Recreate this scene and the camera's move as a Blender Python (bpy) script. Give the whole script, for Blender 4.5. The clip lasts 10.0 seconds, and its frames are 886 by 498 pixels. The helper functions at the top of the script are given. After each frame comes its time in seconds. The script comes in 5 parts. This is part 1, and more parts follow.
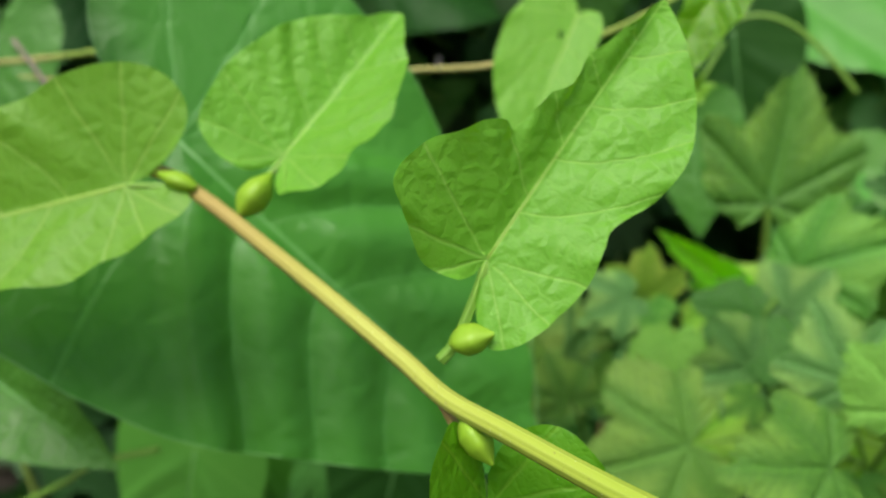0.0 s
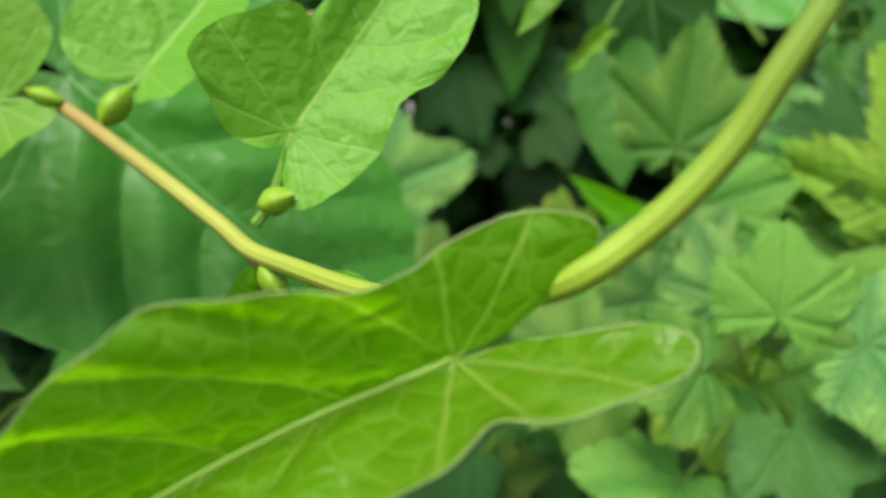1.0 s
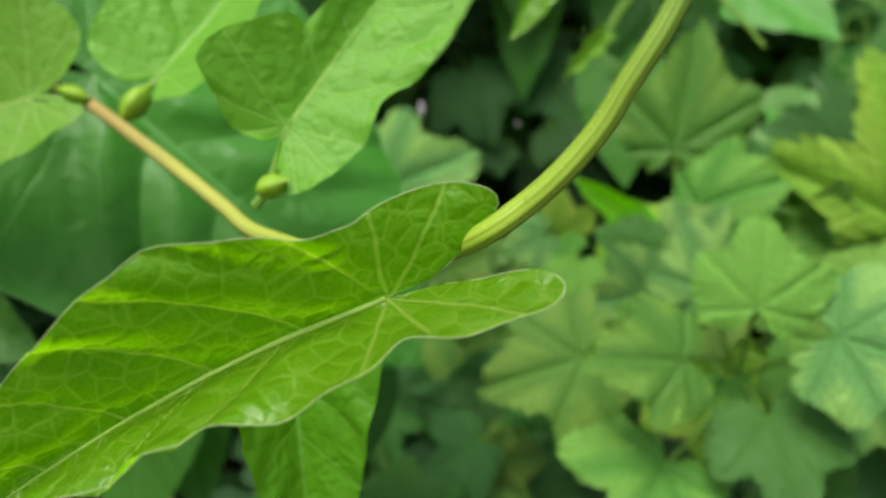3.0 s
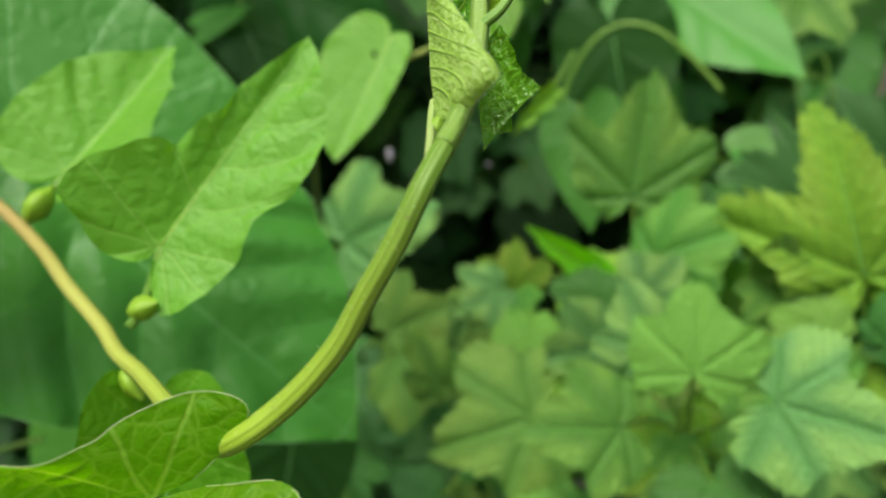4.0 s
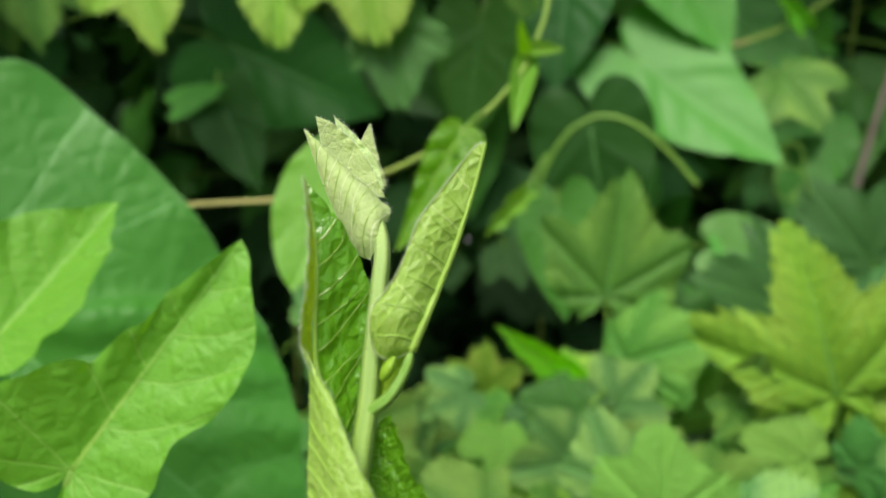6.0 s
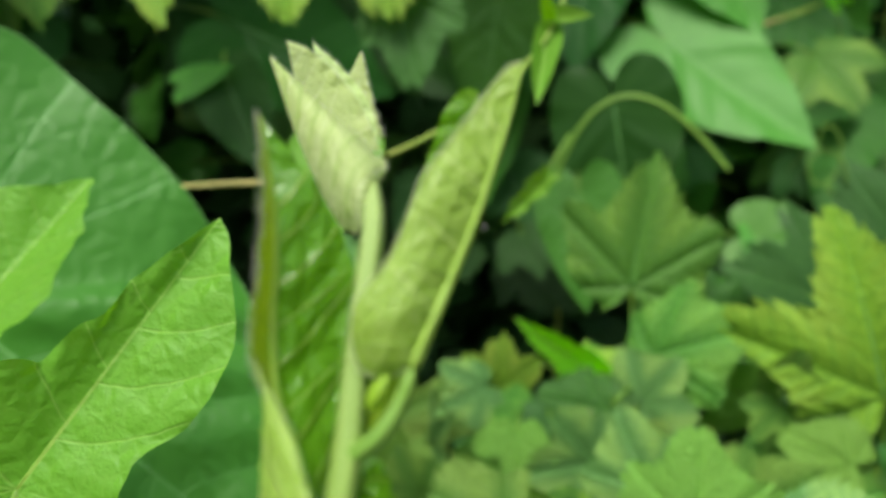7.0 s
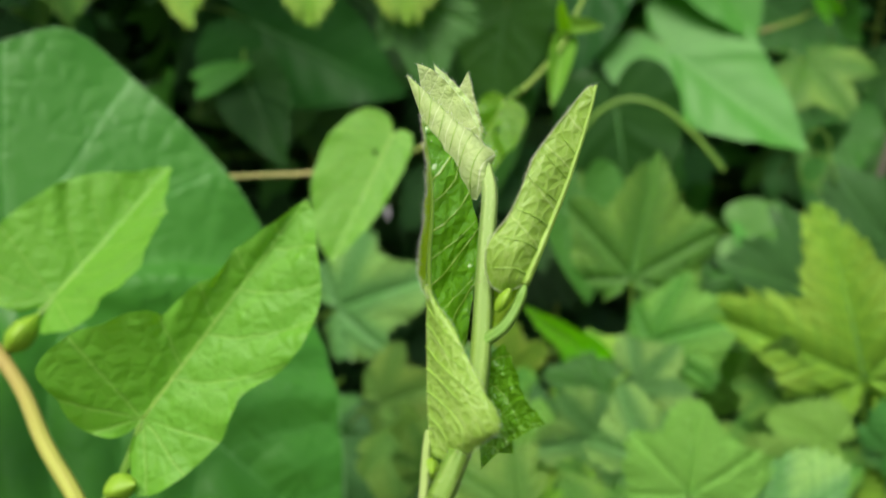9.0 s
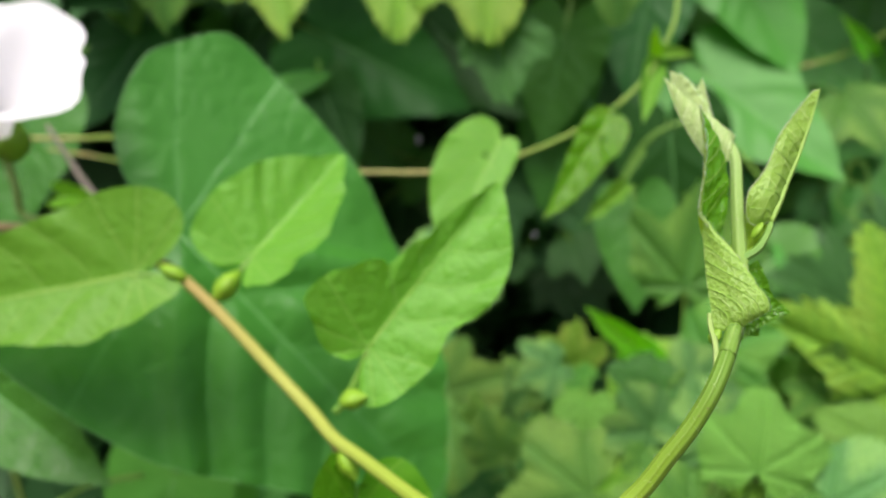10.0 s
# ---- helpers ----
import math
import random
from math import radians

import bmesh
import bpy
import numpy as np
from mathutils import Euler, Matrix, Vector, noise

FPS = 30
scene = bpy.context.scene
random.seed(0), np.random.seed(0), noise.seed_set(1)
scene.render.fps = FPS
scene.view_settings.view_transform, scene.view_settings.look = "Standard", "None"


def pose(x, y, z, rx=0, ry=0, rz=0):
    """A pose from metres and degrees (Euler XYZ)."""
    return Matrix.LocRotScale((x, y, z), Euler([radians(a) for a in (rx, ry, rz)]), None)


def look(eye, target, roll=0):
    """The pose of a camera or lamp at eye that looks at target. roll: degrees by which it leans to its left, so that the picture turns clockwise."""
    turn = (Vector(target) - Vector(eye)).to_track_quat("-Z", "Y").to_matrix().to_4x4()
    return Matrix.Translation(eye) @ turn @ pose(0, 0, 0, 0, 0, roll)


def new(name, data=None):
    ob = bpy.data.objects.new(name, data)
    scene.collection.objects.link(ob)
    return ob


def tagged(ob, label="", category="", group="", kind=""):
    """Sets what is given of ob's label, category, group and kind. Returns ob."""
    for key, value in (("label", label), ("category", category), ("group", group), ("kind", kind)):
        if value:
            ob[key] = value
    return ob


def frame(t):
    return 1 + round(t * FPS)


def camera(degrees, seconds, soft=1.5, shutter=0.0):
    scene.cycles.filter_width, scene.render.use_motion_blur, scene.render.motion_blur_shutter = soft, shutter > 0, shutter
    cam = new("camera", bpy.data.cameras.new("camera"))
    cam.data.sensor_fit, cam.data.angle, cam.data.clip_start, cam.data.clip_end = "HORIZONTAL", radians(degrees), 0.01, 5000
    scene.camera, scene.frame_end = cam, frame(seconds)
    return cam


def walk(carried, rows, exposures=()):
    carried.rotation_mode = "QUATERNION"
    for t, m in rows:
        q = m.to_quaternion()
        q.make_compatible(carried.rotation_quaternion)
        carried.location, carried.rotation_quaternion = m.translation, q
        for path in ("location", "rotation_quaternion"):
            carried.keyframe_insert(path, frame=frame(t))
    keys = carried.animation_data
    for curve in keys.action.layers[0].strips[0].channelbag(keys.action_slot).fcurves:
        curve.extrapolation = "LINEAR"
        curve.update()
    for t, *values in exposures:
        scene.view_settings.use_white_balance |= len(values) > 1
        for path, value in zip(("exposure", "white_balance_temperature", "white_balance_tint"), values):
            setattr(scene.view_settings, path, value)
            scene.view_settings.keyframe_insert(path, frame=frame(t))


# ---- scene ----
cam = camera(62.0, 10.0, soft=1.6)
cam.data.dof.use_dof = True
cam.data.dof.focus_distance = 0.09
cam.data.dof.aperture_fstop = 19.0
PATH = [
    (0, (0.02357, -0.03020, 0.91930), (-0.4036, 1.8483, 0.3820), 4.28),
    (0.5, (0.04050, -0.02671, 0.90575), (-0.3615, 1.8525, 0.3518), 2.51),
    (1, (0.05689, -0.04271, 0.90602), (-0.2988, 1.8406, 0.3343), 3.10),
    (1.5, (0.06347, -0.06565, 0.91024), (-0.2784, 1.8207, 0.3404), 3.14),
    (2, (0.06539, -0.06408, 0.90419), (-0.3076, 1.8154, 0.3310), 4.03),
    (3.5, (0.07683, -0.05358, 0.91488), (-0.3506, 1.8167, 0.3497), 2.84),
    (4, (0.09225, -0.04767, 0.92713), (-0.3293, 1.8376, 0.4094), 2.16),
    (4.5, (0.10015, -0.04195, 0.94078), (-0.3203, 1.8493, 0.4444), 2.81),
    (5, (0.09962, -0.03993, 0.95521), (-0.2998, 1.8650, 0.4952), 3.13),
    (5.5, (0.09931, -0.03777, 0.96158), (-0.2878, 1.8782, 0.5381), 3.11),
    (6.8, (0.09288, -0.01057, 0.95878), (-0.3348, 1.8902, 0.5067), 3.97),
    (7, (0.09237, -0.00754, 0.95492), (-0.3431, 1.8899, 0.4967), 3.44),
    (7.5, (0.08824, -0.01075, 0.95469), (-0.3352, 1.8880, 0.4906), 3.75),
    (8, (0.08990, -0.01536, 0.95643), (-0.3253, 1.8834, 0.4848), 4.22),
    (8.5, (0.09395, -0.02152, 0.95456), (-0.3369, 1.8713, 0.5042), 3.17),
    (9, (0.08771, -0.03567, 0.95606), (-0.3317, 1.8711, 0.4940), 4.32),
    (9.5, (0.07879, -0.05254, 0.95138), (-0.3277, 1.8620, 0.5220), 5.24),
    (10, (0.05825, -0.08125, 0.94849), (-0.3815, 1.8201, 0.5414), 6.97),
]
walk(cam, [(t, look(eye, target, roll)) for t, eye, target, roll in PATH],
     exposures=[(0.0, 0.44, 6700, 5), (0.5, 0.42, 6700, 5), (1.0, 0.54, 6700, 5), (1.5, 0.64, 6700, 5), (2.0, 0.43, 6700, 5), (3.5, 0.41, 6700, 5), (4.5, 0.41, 6700, 5), (5.5, 0.45, 6700, 5), (7.0, 0.38, 6700, 5), (8.0, 0.35, 6700, 5), (9.0, 0.37, 6700, 5), (10.0, 0.48, 6500, 9)])

# ---- light ----
world = bpy.data.worlds.new("sky")
scene.world = world
world.use_nodes = True
wn = world.node_tree
sky = wn.nodes.new("ShaderNodeTexSky")
sky.sky_type = "NISHITA"
sky.sun_disc = False
sky.sun_elevation, sky.sun_rotation = radians(60), radians(198)
sky.air_density, sky.dust_density, sky.ozone_density = 1.0, 4.5, 0.6
wn.links.new(sky.outputs[0], wn.nodes["Background"].inputs[0])
wn.nodes["Background"].inputs[1].default_value = 0.12
sun_data = bpy.data.lights.new("sun", "SUN")
sun_data.energy, sun_data.angle, sun_data.color = 3.1, radians(32), (1.0, 0.97, 0.92)
sun = new("sun", sun_data)
sun.matrix_world = look((-0.55, -1.7, 4.0), (0, 0, 0.9))

# ---- materials ----
class N:
    """A value in a node tree, for writing node sums as sums."""
    def __init__(self, tree, sock):
        self.tree, self.sock = tree, sock

    def op(self, kind, *others, clamp=False):
        n = self.tree.nodes.new("ShaderNodeMath")
        n.operation, n.use_clamp = kind, clamp
        for i, v in enumerate((self, *others)):
            if isinstance(v, N):
                self.tree.links.new(v.sock, n.inputs[i])
            else:
                n.inputs[i].default_value = v
        return N(self.tree, n.outputs[0])

    def __add__(self, o): return self.op("ADD", o)
    def __sub__(self, o): return self.op("SUBTRACT", o)
    def __mul__(self, o): return self.op("MULTIPLY", o)
    def __truediv__(self, o): return self.op("DIVIDE", o)
    def abs(self): return self.op("ABSOLUTE")
    def flip(self): return (self * -1.0) + 1.0
    def max(self, o): return self.op("MAXIMUM", o)
    def min(self, o): return self.op("MINIMUM", o)

    def step(self, a, b):
        n = self.tree.nodes.new("ShaderNodeMapRange")
        n.interpolation_type = "SMOOTHSTEP"
        self.tree.links.new(self.sock, n.inputs[0])
        n.inputs[1].default_value, n.inputs[2].default_value = a, b
        return N(self.tree, n.outputs[0])


def start(name):
    m = bpy.data.materials.new(name)
    m.use_nodes = True
    return m, m.node_tree, m.node_tree.nodes["Principled BSDF"]


def tex(tree, kind, vec=None, out=0, **sets):
    n = tree.nodes.new(kind)
    for k, v in sets.items():
        if k == "feature":
            n.feature = v
        elif k == "dims":
            n.noise_dimensions = v
        else:
            n.inputs[k.replace("_", " ")].default_value = v
    if vec is not None:
        tree.links.new(vec, n.inputs["Vector"])
    return N(tree, n.outputs[out])


def mix(tree, f, a, b, kind="MIX"):
    n = tree.nodes.new("ShaderNodeMix")
    n.data_type, n.blend_type = "RGBA", kind
    for i, v in ((0, f), (6, a), (7, b)):
        if isinstance(v, N):
            tree.links.new(v.sock, n.inputs[i])
        elif i == 0:
            n.inputs[0].default_value = v
        else:
            n.inputs[i].default_value = (*v, 1.0)
    return N(tree, n.outputs[2])


def bump(tree, height, strength, distance):
    n = tree.nodes.new("ShaderNodeBump")
    n.inputs["Strength"].default_value, n.inputs["Distance"].default_value = strength, distance
    tree.links.new(height.sock, n.inputs["Height"])
    return n.outputs[0]


def leaf_material(name, low, high, vein, kind="pinnate", rough=0.45, through_light=0.35, vein_mix=0.6,
                  relief=0.5, edge=None, spec=0.32, net=0.35, glow=(1.25, 1.25, 0.45), pucker=0.3, main_mix=0.5, raised=False):
    m, t, p = start(name)
    uvn = t.nodes.new("ShaderNodeUVMap")
    wob = t.nodes.new("ShaderNodeVectorMath")
    wob.operation = "ADD"
    nz = tex(t, "ShaderNodeTexNoise", uvn.outputs[0], 1, Scale=7.0, Detail=2.0)
    sc = t.nodes.new("ShaderNodeVectorMath")
    sc.operation = "MULTIPLY_ADD"
    t.links.new(nz.sock, sc.inputs[0])
    sc.inputs[1].default_value, sc.inputs[2].default_value = (0.03, 0.03, 0), (-0.015, -0.015, 0)
    t.links.new(uvn.outputs[0], wob.inputs[0])
    t.links.new(sc.outputs[0], wob.inputs[1])
    sep = t.nodes.new("ShaderNodeSeparateXYZ")
    t.links.new(wob.outputs[0], sep.inputs[0])
    u, v = N(t, sep.outputs[0]), N(t, sep.outputs[1])
    sep0 = t.nodes.new("ShaderNodeSeparateXYZ")
    t.links.new(uvn.outputs[0], sep0.inputs[0])
    u0, v0 = N(t, sep0.outputs[0]), N(t, sep0.outputs[1])
    ax = u.abs()
    r = (u0 * u0 + v0 * v0).op("SQRT")
    if kind == "pinnate":
        main = (u0.abs() + v0 * 0.004).step(0.002, 0.009).flip() * v0.step(-0.02, 0.0)
        side = u.op("SIGN") * 0.03
        s = v - ax * 0.45 - ax * ax * 1.5 + side
        d = (s / 0.2).op("FRACT")
        d = (d - 0.5).abs().op("MULTIPLY", -1.0) + 0.5
        lat = (d * 0.2).step(0.0015, 0.0075).flip() * s.step(0.03, 0.06)
        ang = ax.op("ARCTAN2", v)
        bas = None
        for k in (1.25, 1.85, 2.4):
            w = ((ang - k).abs() * r).step(0.002, 0.008).flip()
            bas = w if bas is None else bas.max(w)
        lat = lat.max(bas * s.step(0.0, 0.04).flip())
        near = d * 2.0
    else:
        ang = u0.abs().op("ARCTAN2", v0)
        k = (ang / 0.87).op("ROUND").op("MINIMUM", 2.0) * 0.87
        da = ang - k
        a, b = r * da.op("COSINE"), r * da.op("SINE").abs()
        main = (b + a * 0.005).step(0.003, 0.010).flip()
        wv = nz * 0.05
        s = a - b * 0.8 + wv
        d = (s / 0.105).op("FRACT")
        d = (d - 0.5).abs().op("MULTIPLY", -1.0) + 0.5
        lat = (d * 0.105).step(0.002, 0.009).flip() * b.step(0.0, 0.03)
        near = (b * 4.0).min(1.0)
    cell = tex(t, "ShaderNodeTexVoronoi", wob.outputs[0], 0, feature="DISTANCE_TO_EDGE", Scale=17.0)
    fine = cell.step(0.01, 0.09).flip()
    cell2 = tex(t, "ShaderNodeTexVoronoi", wob.outputs[0], 0, feature="DISTANCE_TO_EDGE", Scale=52.0)
    fine2 = cell2.step(0.0, 0.12).flip()
    veins = main.max(lat * 0.9).max(fine * net).max(fine2 * (net * 0.4))
    info = t.nodes.new("ShaderNodeObjectInfo")
    rnd = N(t, info.outputs["Random"])
    big = tex(t, "ShaderNodeTexNoise", uvn.outputs[0], 0, Scale=2.6, Detail=3.0)
    f = (big * 0.75 + rnd * 0.5 - 0.12).op("ADD", 0.0, clamp=True)
    col = mix(t, f, low, high)
    if edge is not None:
        e = (near * 0.9 + r * 0.45 + big * 0.7 + rnd * 0.25 - 0.8).step(0.05, 0.7)
        col = mix(t, e, col, edge)
    spots = tex(t, "ShaderNodeTexNoise", uvn.outputs[0], 0, Scale=38.0, Detail=4.0, Roughness=0.7)
    col = mix(t, spots.step(0.62, 0.78) * 0.2, col, (0.24, 0.42, 0.09))
    col = mix(t, spots.step(0.2, 0.38).flip() * 0.3, col, tuple(c * 0.5 for c in low))
    col = mix(t, veins * vein_mix, col, vein)
    col = mix(t, main * main_mix, col, vein)
    hsv = t.nodes.new("ShaderNodeHueSaturation")
    t.links.new(col.sock, hsv.inputs["Color"])
    t.links.new((rnd * 0.30 + 0.86).sock, hsv.inputs["Value"])
    t.links.new((rnd * 0.024 + 0.488).sock, hsv.inputs["Hue"])
    col = N(t, hsv.outputs[0])
    t.links.new(col.sock, p.inputs["Base Color"])
    rg = (spots * 0.25 + (rough - 0.1))
    t.links.new(rg.sock, p.inputs["Roughness"])
    p.inputs["Specular IOR Level"].default_value = spec
    swell = cell.step(0.0, 0.35) * 0.55 + cell2.step(0.0, 0.3) * 0.12
    lump = tex(t, "ShaderNodeTexVoronoi", wob.outputs[0], 0, feature="DISTANCE_TO_EDGE", Scale=8.5)
    h = swell + lump.step(0.0, 0.45) * pucker - lat * 0.35
    if raised:
        h = h * -1.0
    nrm = bump(t, h, relief, 0.0006)
    t.links.new(nrm, p.inputs["Normal"])
    tr = t.nodes.new("ShaderNodeBsdfTranslucent")
    g = mix(t, 1.0, col, glow, "MULTIPLY")
    t.links.new(g.sock, tr.inputs["Color"])
    t.links.new(nrm, tr.inputs["Normal"])
    ms = t.nodes.new("ShaderNodeMixShader")
    ms.inputs[0].default_value = through_light
    t.links.new(p.outputs[0], ms.inputs[1])
    t.links.new(tr.outputs[0], ms.inputs[2])
    t.links.new(ms.outputs[0], t.nodes["Material Output"].inputs[0])
    return m


def stem_material(name, stops, rough=0.5, ridges=9.0, relief=0.45, speck=(0.32, 0.24, 0.075)):
    """A stalk, coloured along its length, with fine ridges."""
    m, t, p = start(name)
    uvn = t.nodes.new("ShaderNodeUVMap")
    sep = t.nodes.new("ShaderNodeSeparateXYZ")
    t.links.new(uvn.outputs[0], sep.inputs[0])
    u, v = N(t, sep.outputs[0]), N(t, sep.outputs[1])
    tc = t.nodes.new("ShaderNodeTexCoord")
    st = t.nodes.new("ShaderNodeMapping")
    st.inputs["Scale"].default_value = (30.0, 4.0, 1.0)
    t.links.new(uvn.outputs[0], st.inputs[0])
    streak = tex(t, "ShaderNodeTexNoise", st.outputs[0], 0, Scale=1.0, Detail=3.0)
    grit = tex(t, "ShaderNodeTexNoise", tc.outputs["Object"], 0, Scale=1400.0, Detail=3.0)
    ramp = t.nodes.new("ShaderNodeValToRGB")
    el = ramp.color_ramp.elements
    for i, (pos, c) in enumerate(stops):
        e = el[i] if i < 2 else el.new(pos)
        e.position, e.color = pos, (*c, 1.0)
    t.links.new((v + streak * 0.08 - 0.04).sock, ramp.inputs[0])
    wave = ((u * (6.2832 * ridges)).op("SINE") * 0.5 + 0.5)
    col = mix(t, streak.step(0.42, 0.68) * (v.step(0.3, 0.55).flip() * 0.34 + 0.03), N(t, ramp.outputs[0]), speck)
    col = mix(t, wave.step(0.55, 1.0) * 0.05, col, (0.50, 0.55, 0.24))
    col = mix(t, grit.step(0.66, 0.74) * 0.5, col, (0.12, 0.09, 0.04))
    t.links.new(col.sock, p.inputs["Base Color"])
    p.inputs["Roughness"].default_value = rough
    p.inputs["Specular IOR Level"].default_value = 0.35
    p.inputs["Subsurface Weight"].default_value = 0.0
    t.links.new(bump(t, wave * 0.7 + streak * 0.4 + grit * 0.2, relief, 0.0004), p.inputs["Normal"])
    return m


def plain_material(name, a, b, scale=300.0, rough=0.5, through_light=0.0, relief=0.3, dist=0.0006):
    m, t, p = start(name)
    tc = t.nodes.new("ShaderNodeTexCoord")
    n1 = tex(t, "ShaderNodeTexNoise", tc.outputs["Object"], 0, Scale=scale, Detail=4.0)
    n2 = tex(t, "ShaderNodeTexNoise", tc.outputs["Object"], 0, Scale=scale * 0.15, Detail=2.0)
    col = mix(t, (n1 * 0.6 + n2 * 0.9 - 0.25).op("ADD", 0.0, clamp=True), a, b)
    t.links.new(col.sock, p.inputs["Base Color"])
    p.inputs["Roughness"].default_value = rough
    nrm = bump(t, n1 + n2, relief, dist)
    t.links.new(nrm, p.inputs["Normal"])
    if through_light > 0:
        tr = t.nodes.new("ShaderNodeBsdfTranslucent")
        t.links.new(col.sock, tr.inputs["Color"])
        ms = t.nodes.new("ShaderNodeMixShader")
        ms.inputs[0].default_value = through_light
        t.links.new(p.outputs[0], ms.inputs[1])
        t.links.new(tr.outputs[0], ms.inputs[2])
        t.links.new(ms.outputs[0], t.nodes["Material Output"].inputs[0])
    return m


YOUNG = leaf_material("young_bindweed_leaf", (0.13, 0.335, 0.020), (0.185, 0.415, 0.036), (0.33, 0.54, 0.12), rough=0.47, through_light=0.48, vein_mix=0.5, net=0.2, relief=0.5, spec=0.42, pucker=0.7, glow=(1.3, 1.2, 0.22), main_mix=0.8)
OLD = leaf_material("old_bindweed_leaf", (0.036, 0.165, 0.014), (0.063, 0.22, 0.022), (0.085, 0.27, 0.05), rough=0.42, through_light=0.25, vein_mix=0.5, net=0.12, relief=0.8, spec=0.36, pucker=0.9, main_mix=0.4)
# darker copy of the old leaf, its shade put into the base colour
SHADED = leaf_material("shade_toned_bindweed_leaf", (0.013, 0.075, 0.010), (0.026, 0.112, 0.016), (0.05, 0.17, 0.035), rough=0.42, through_light=0.22, vein_mix=0.4, net=0.1, relief=0.3, spec=0.16)
MIDDLE = leaf_material("mid_bindweed_leaf", (0.060, 0.220, 0.024), (0.095, 0.285, 0.038), (0.14, 0.36, 0.06), rough=0.45, spec=0.35, through_light=0.3, vein_mix=0.4, net=0.15, relief=0.3)
FRONT = leaf_material("front_bindweed_leaf", (0.135, 0.45, 0.004), (0.19, 0.53, 0.010), (0.42, 0.72, 0.12), rough=0.32, through_light=0.68, vein_mix=0.75, net=0.40, relief=0.6, pucker=0.7, spec=0.7, glow=(1.6, 1.6, 0.3), main_mix=0.9)
PALE = leaf_material("pale_shoot_leaf", (0.25, 0.44, 0.045), (0.32, 0.51, 0.08), (0.52, 0.68, 0.24), rough=0.36, through_light=0.4, vein_mix=0.95, net=0.42, relief=0.4, spec=0.5, main_mix=0.9, raised=True, pucker=0.6, glow=(1.4, 1.25, 0.3))
DOWNY = leaf_material("downy_tip_leaf", (0.45, 0.61, 0.22), (0.58, 0.71, 0.37), (0.78, 0.86, 0.60), rough=0.6, through_light=0.4, vein_mix=0.8, net=0.2, relief=0.3, spec=0.3, main_mix=0.9, raised=True, pucker=0.4)
LIME = leaf_material("lime_leaf_underside", (0.24, 0.44, 0.012), (0.31, 0.50, 0.03), (0.46, 0.62, 0.18), rough=0.5, through_light=0.5, vein_mix=0.5, net=0.2, relief=0.4, spec=0.35, glow=(1.4, 1.2, 0.3), main_mix=0.3)
HANGING = leaf_material("hanging_bindweed_leaf", (0.075, 0.26, 0.006), (0.12, 0.33, 0.012), (0.24, 0.44, 0.05), rough=0.45, through_light=0.5, vein_mix=0.4, net=0.25, relief=0.6, spec=0.35, pucker=0.8, glow=(1.4, 1.25, 0.25), main_mix=0.4)
SHOOT = leaf_material("shoot_leaf", (0.105, 0.34, 0.010), (0.155, 0.41, 0.020), (0.40, 0.60, 0.12), rough=0.18, through_light=0.45, vein_mix=0.8, net=0.05, relief=0.55, spec=0.8, pucker=0.9, main_mix=0.8, glow=(1.4, 1.25, 0.25))
CURRANT = leaf_material("currant_leaf", (0.076, 0.240, 0.030), (0.114, 0.305, 0.042), (0.042, 0.155, 0.026), "palmate", rough=0.45, through_light=0.30, vein_mix=0.8, net=0.3, relief=1.0, spec=0.3, edge=(0.17, 0.37, 0.055), main_mix=0.2)
CURRANT_YELLOW = leaf_material("yellowing_currant_leaf", (0.18, 0.39, 0.030), (0.24, 0.46, 0.042), (0.085, 0.26, 0.025), "palmate", rough=0.5, through_light=0.34, vein_mix=0.7, net=0.25, relief=1.0, edge=(0.29, 0.48, 0.06), main_mix=0.3)
CURRANT_LIGHT = leaf_material("light_currant_leaf", (0.155, 0.36, 0.052), (0.205, 0.42, 0.070), (0.11, 0.30, 0.04), "palmate", rough=0.45, through_light=0.34, vein_mix=0.55, net=0.25, relief=1.0, spec=0.3, main_mix=0.3)
CURRANT_BLUE = leaf_material("blue_green_currant_leaf", (0.085, 0.25, 0.056), (0.125, 0.31, 0.078), (0.045, 0.165, 0.042), "palmate", rough=0.45, through_light=0.26, vein_mix=0.7, net=0.3, relief=1.0, spec=0.4, edge=(0.21, 0.41, 0.09), main_mix=0.2)
CURRANT_DEEP = leaf_material("deep_green_currant_leaf", (0.035, 0.145, 0.02), (0.06, 0.195, 0.03), (0.10, 0.27, 0.05), "palmate", rough=0.42, through_light=0.25, vein_mix=0.4, net=0.3, relief=0.9, main_mix=0.2)
CURRANT_DULL = leaf_material("dull_currant_leaf", (0.075, 0.195, 0.026), (0.112, 0.245, 0.034), (0.055, 0.15, 0.024), "palmate", rough=0.55, through_light=0.28, vein_mix=0.7, net=0.3, relief=1.0, edge=(0.16, 0.29, 0.045), main_mix=0.2)
# shaded copy of the currant leaf: the shade is in these colours
CURRANT_SHADE = leaf_material("shade_toned_currant_leaf", (0.028, 0.115, 0.022), (0.048, 0.16, 0.032), (0.07, 0.20, 0.045), "palmate", rough=0.5, through_light=0.22, vein_mix=0.5, net=0.3, relief=0.9)
# currant leaf with the deep shade of the hedge put into its colour
CURRANT_DEEP_SHADE = leaf_material("deep_shade_currant_leaf", (0.018, 0.070, 0.014), (0.030, 0.105, 0.022), (0.022, 0.075, 0.015), "palmate", rough=0.55, through_light=0.2, vein_mix=0.5, net=0.3, relief=0.4)
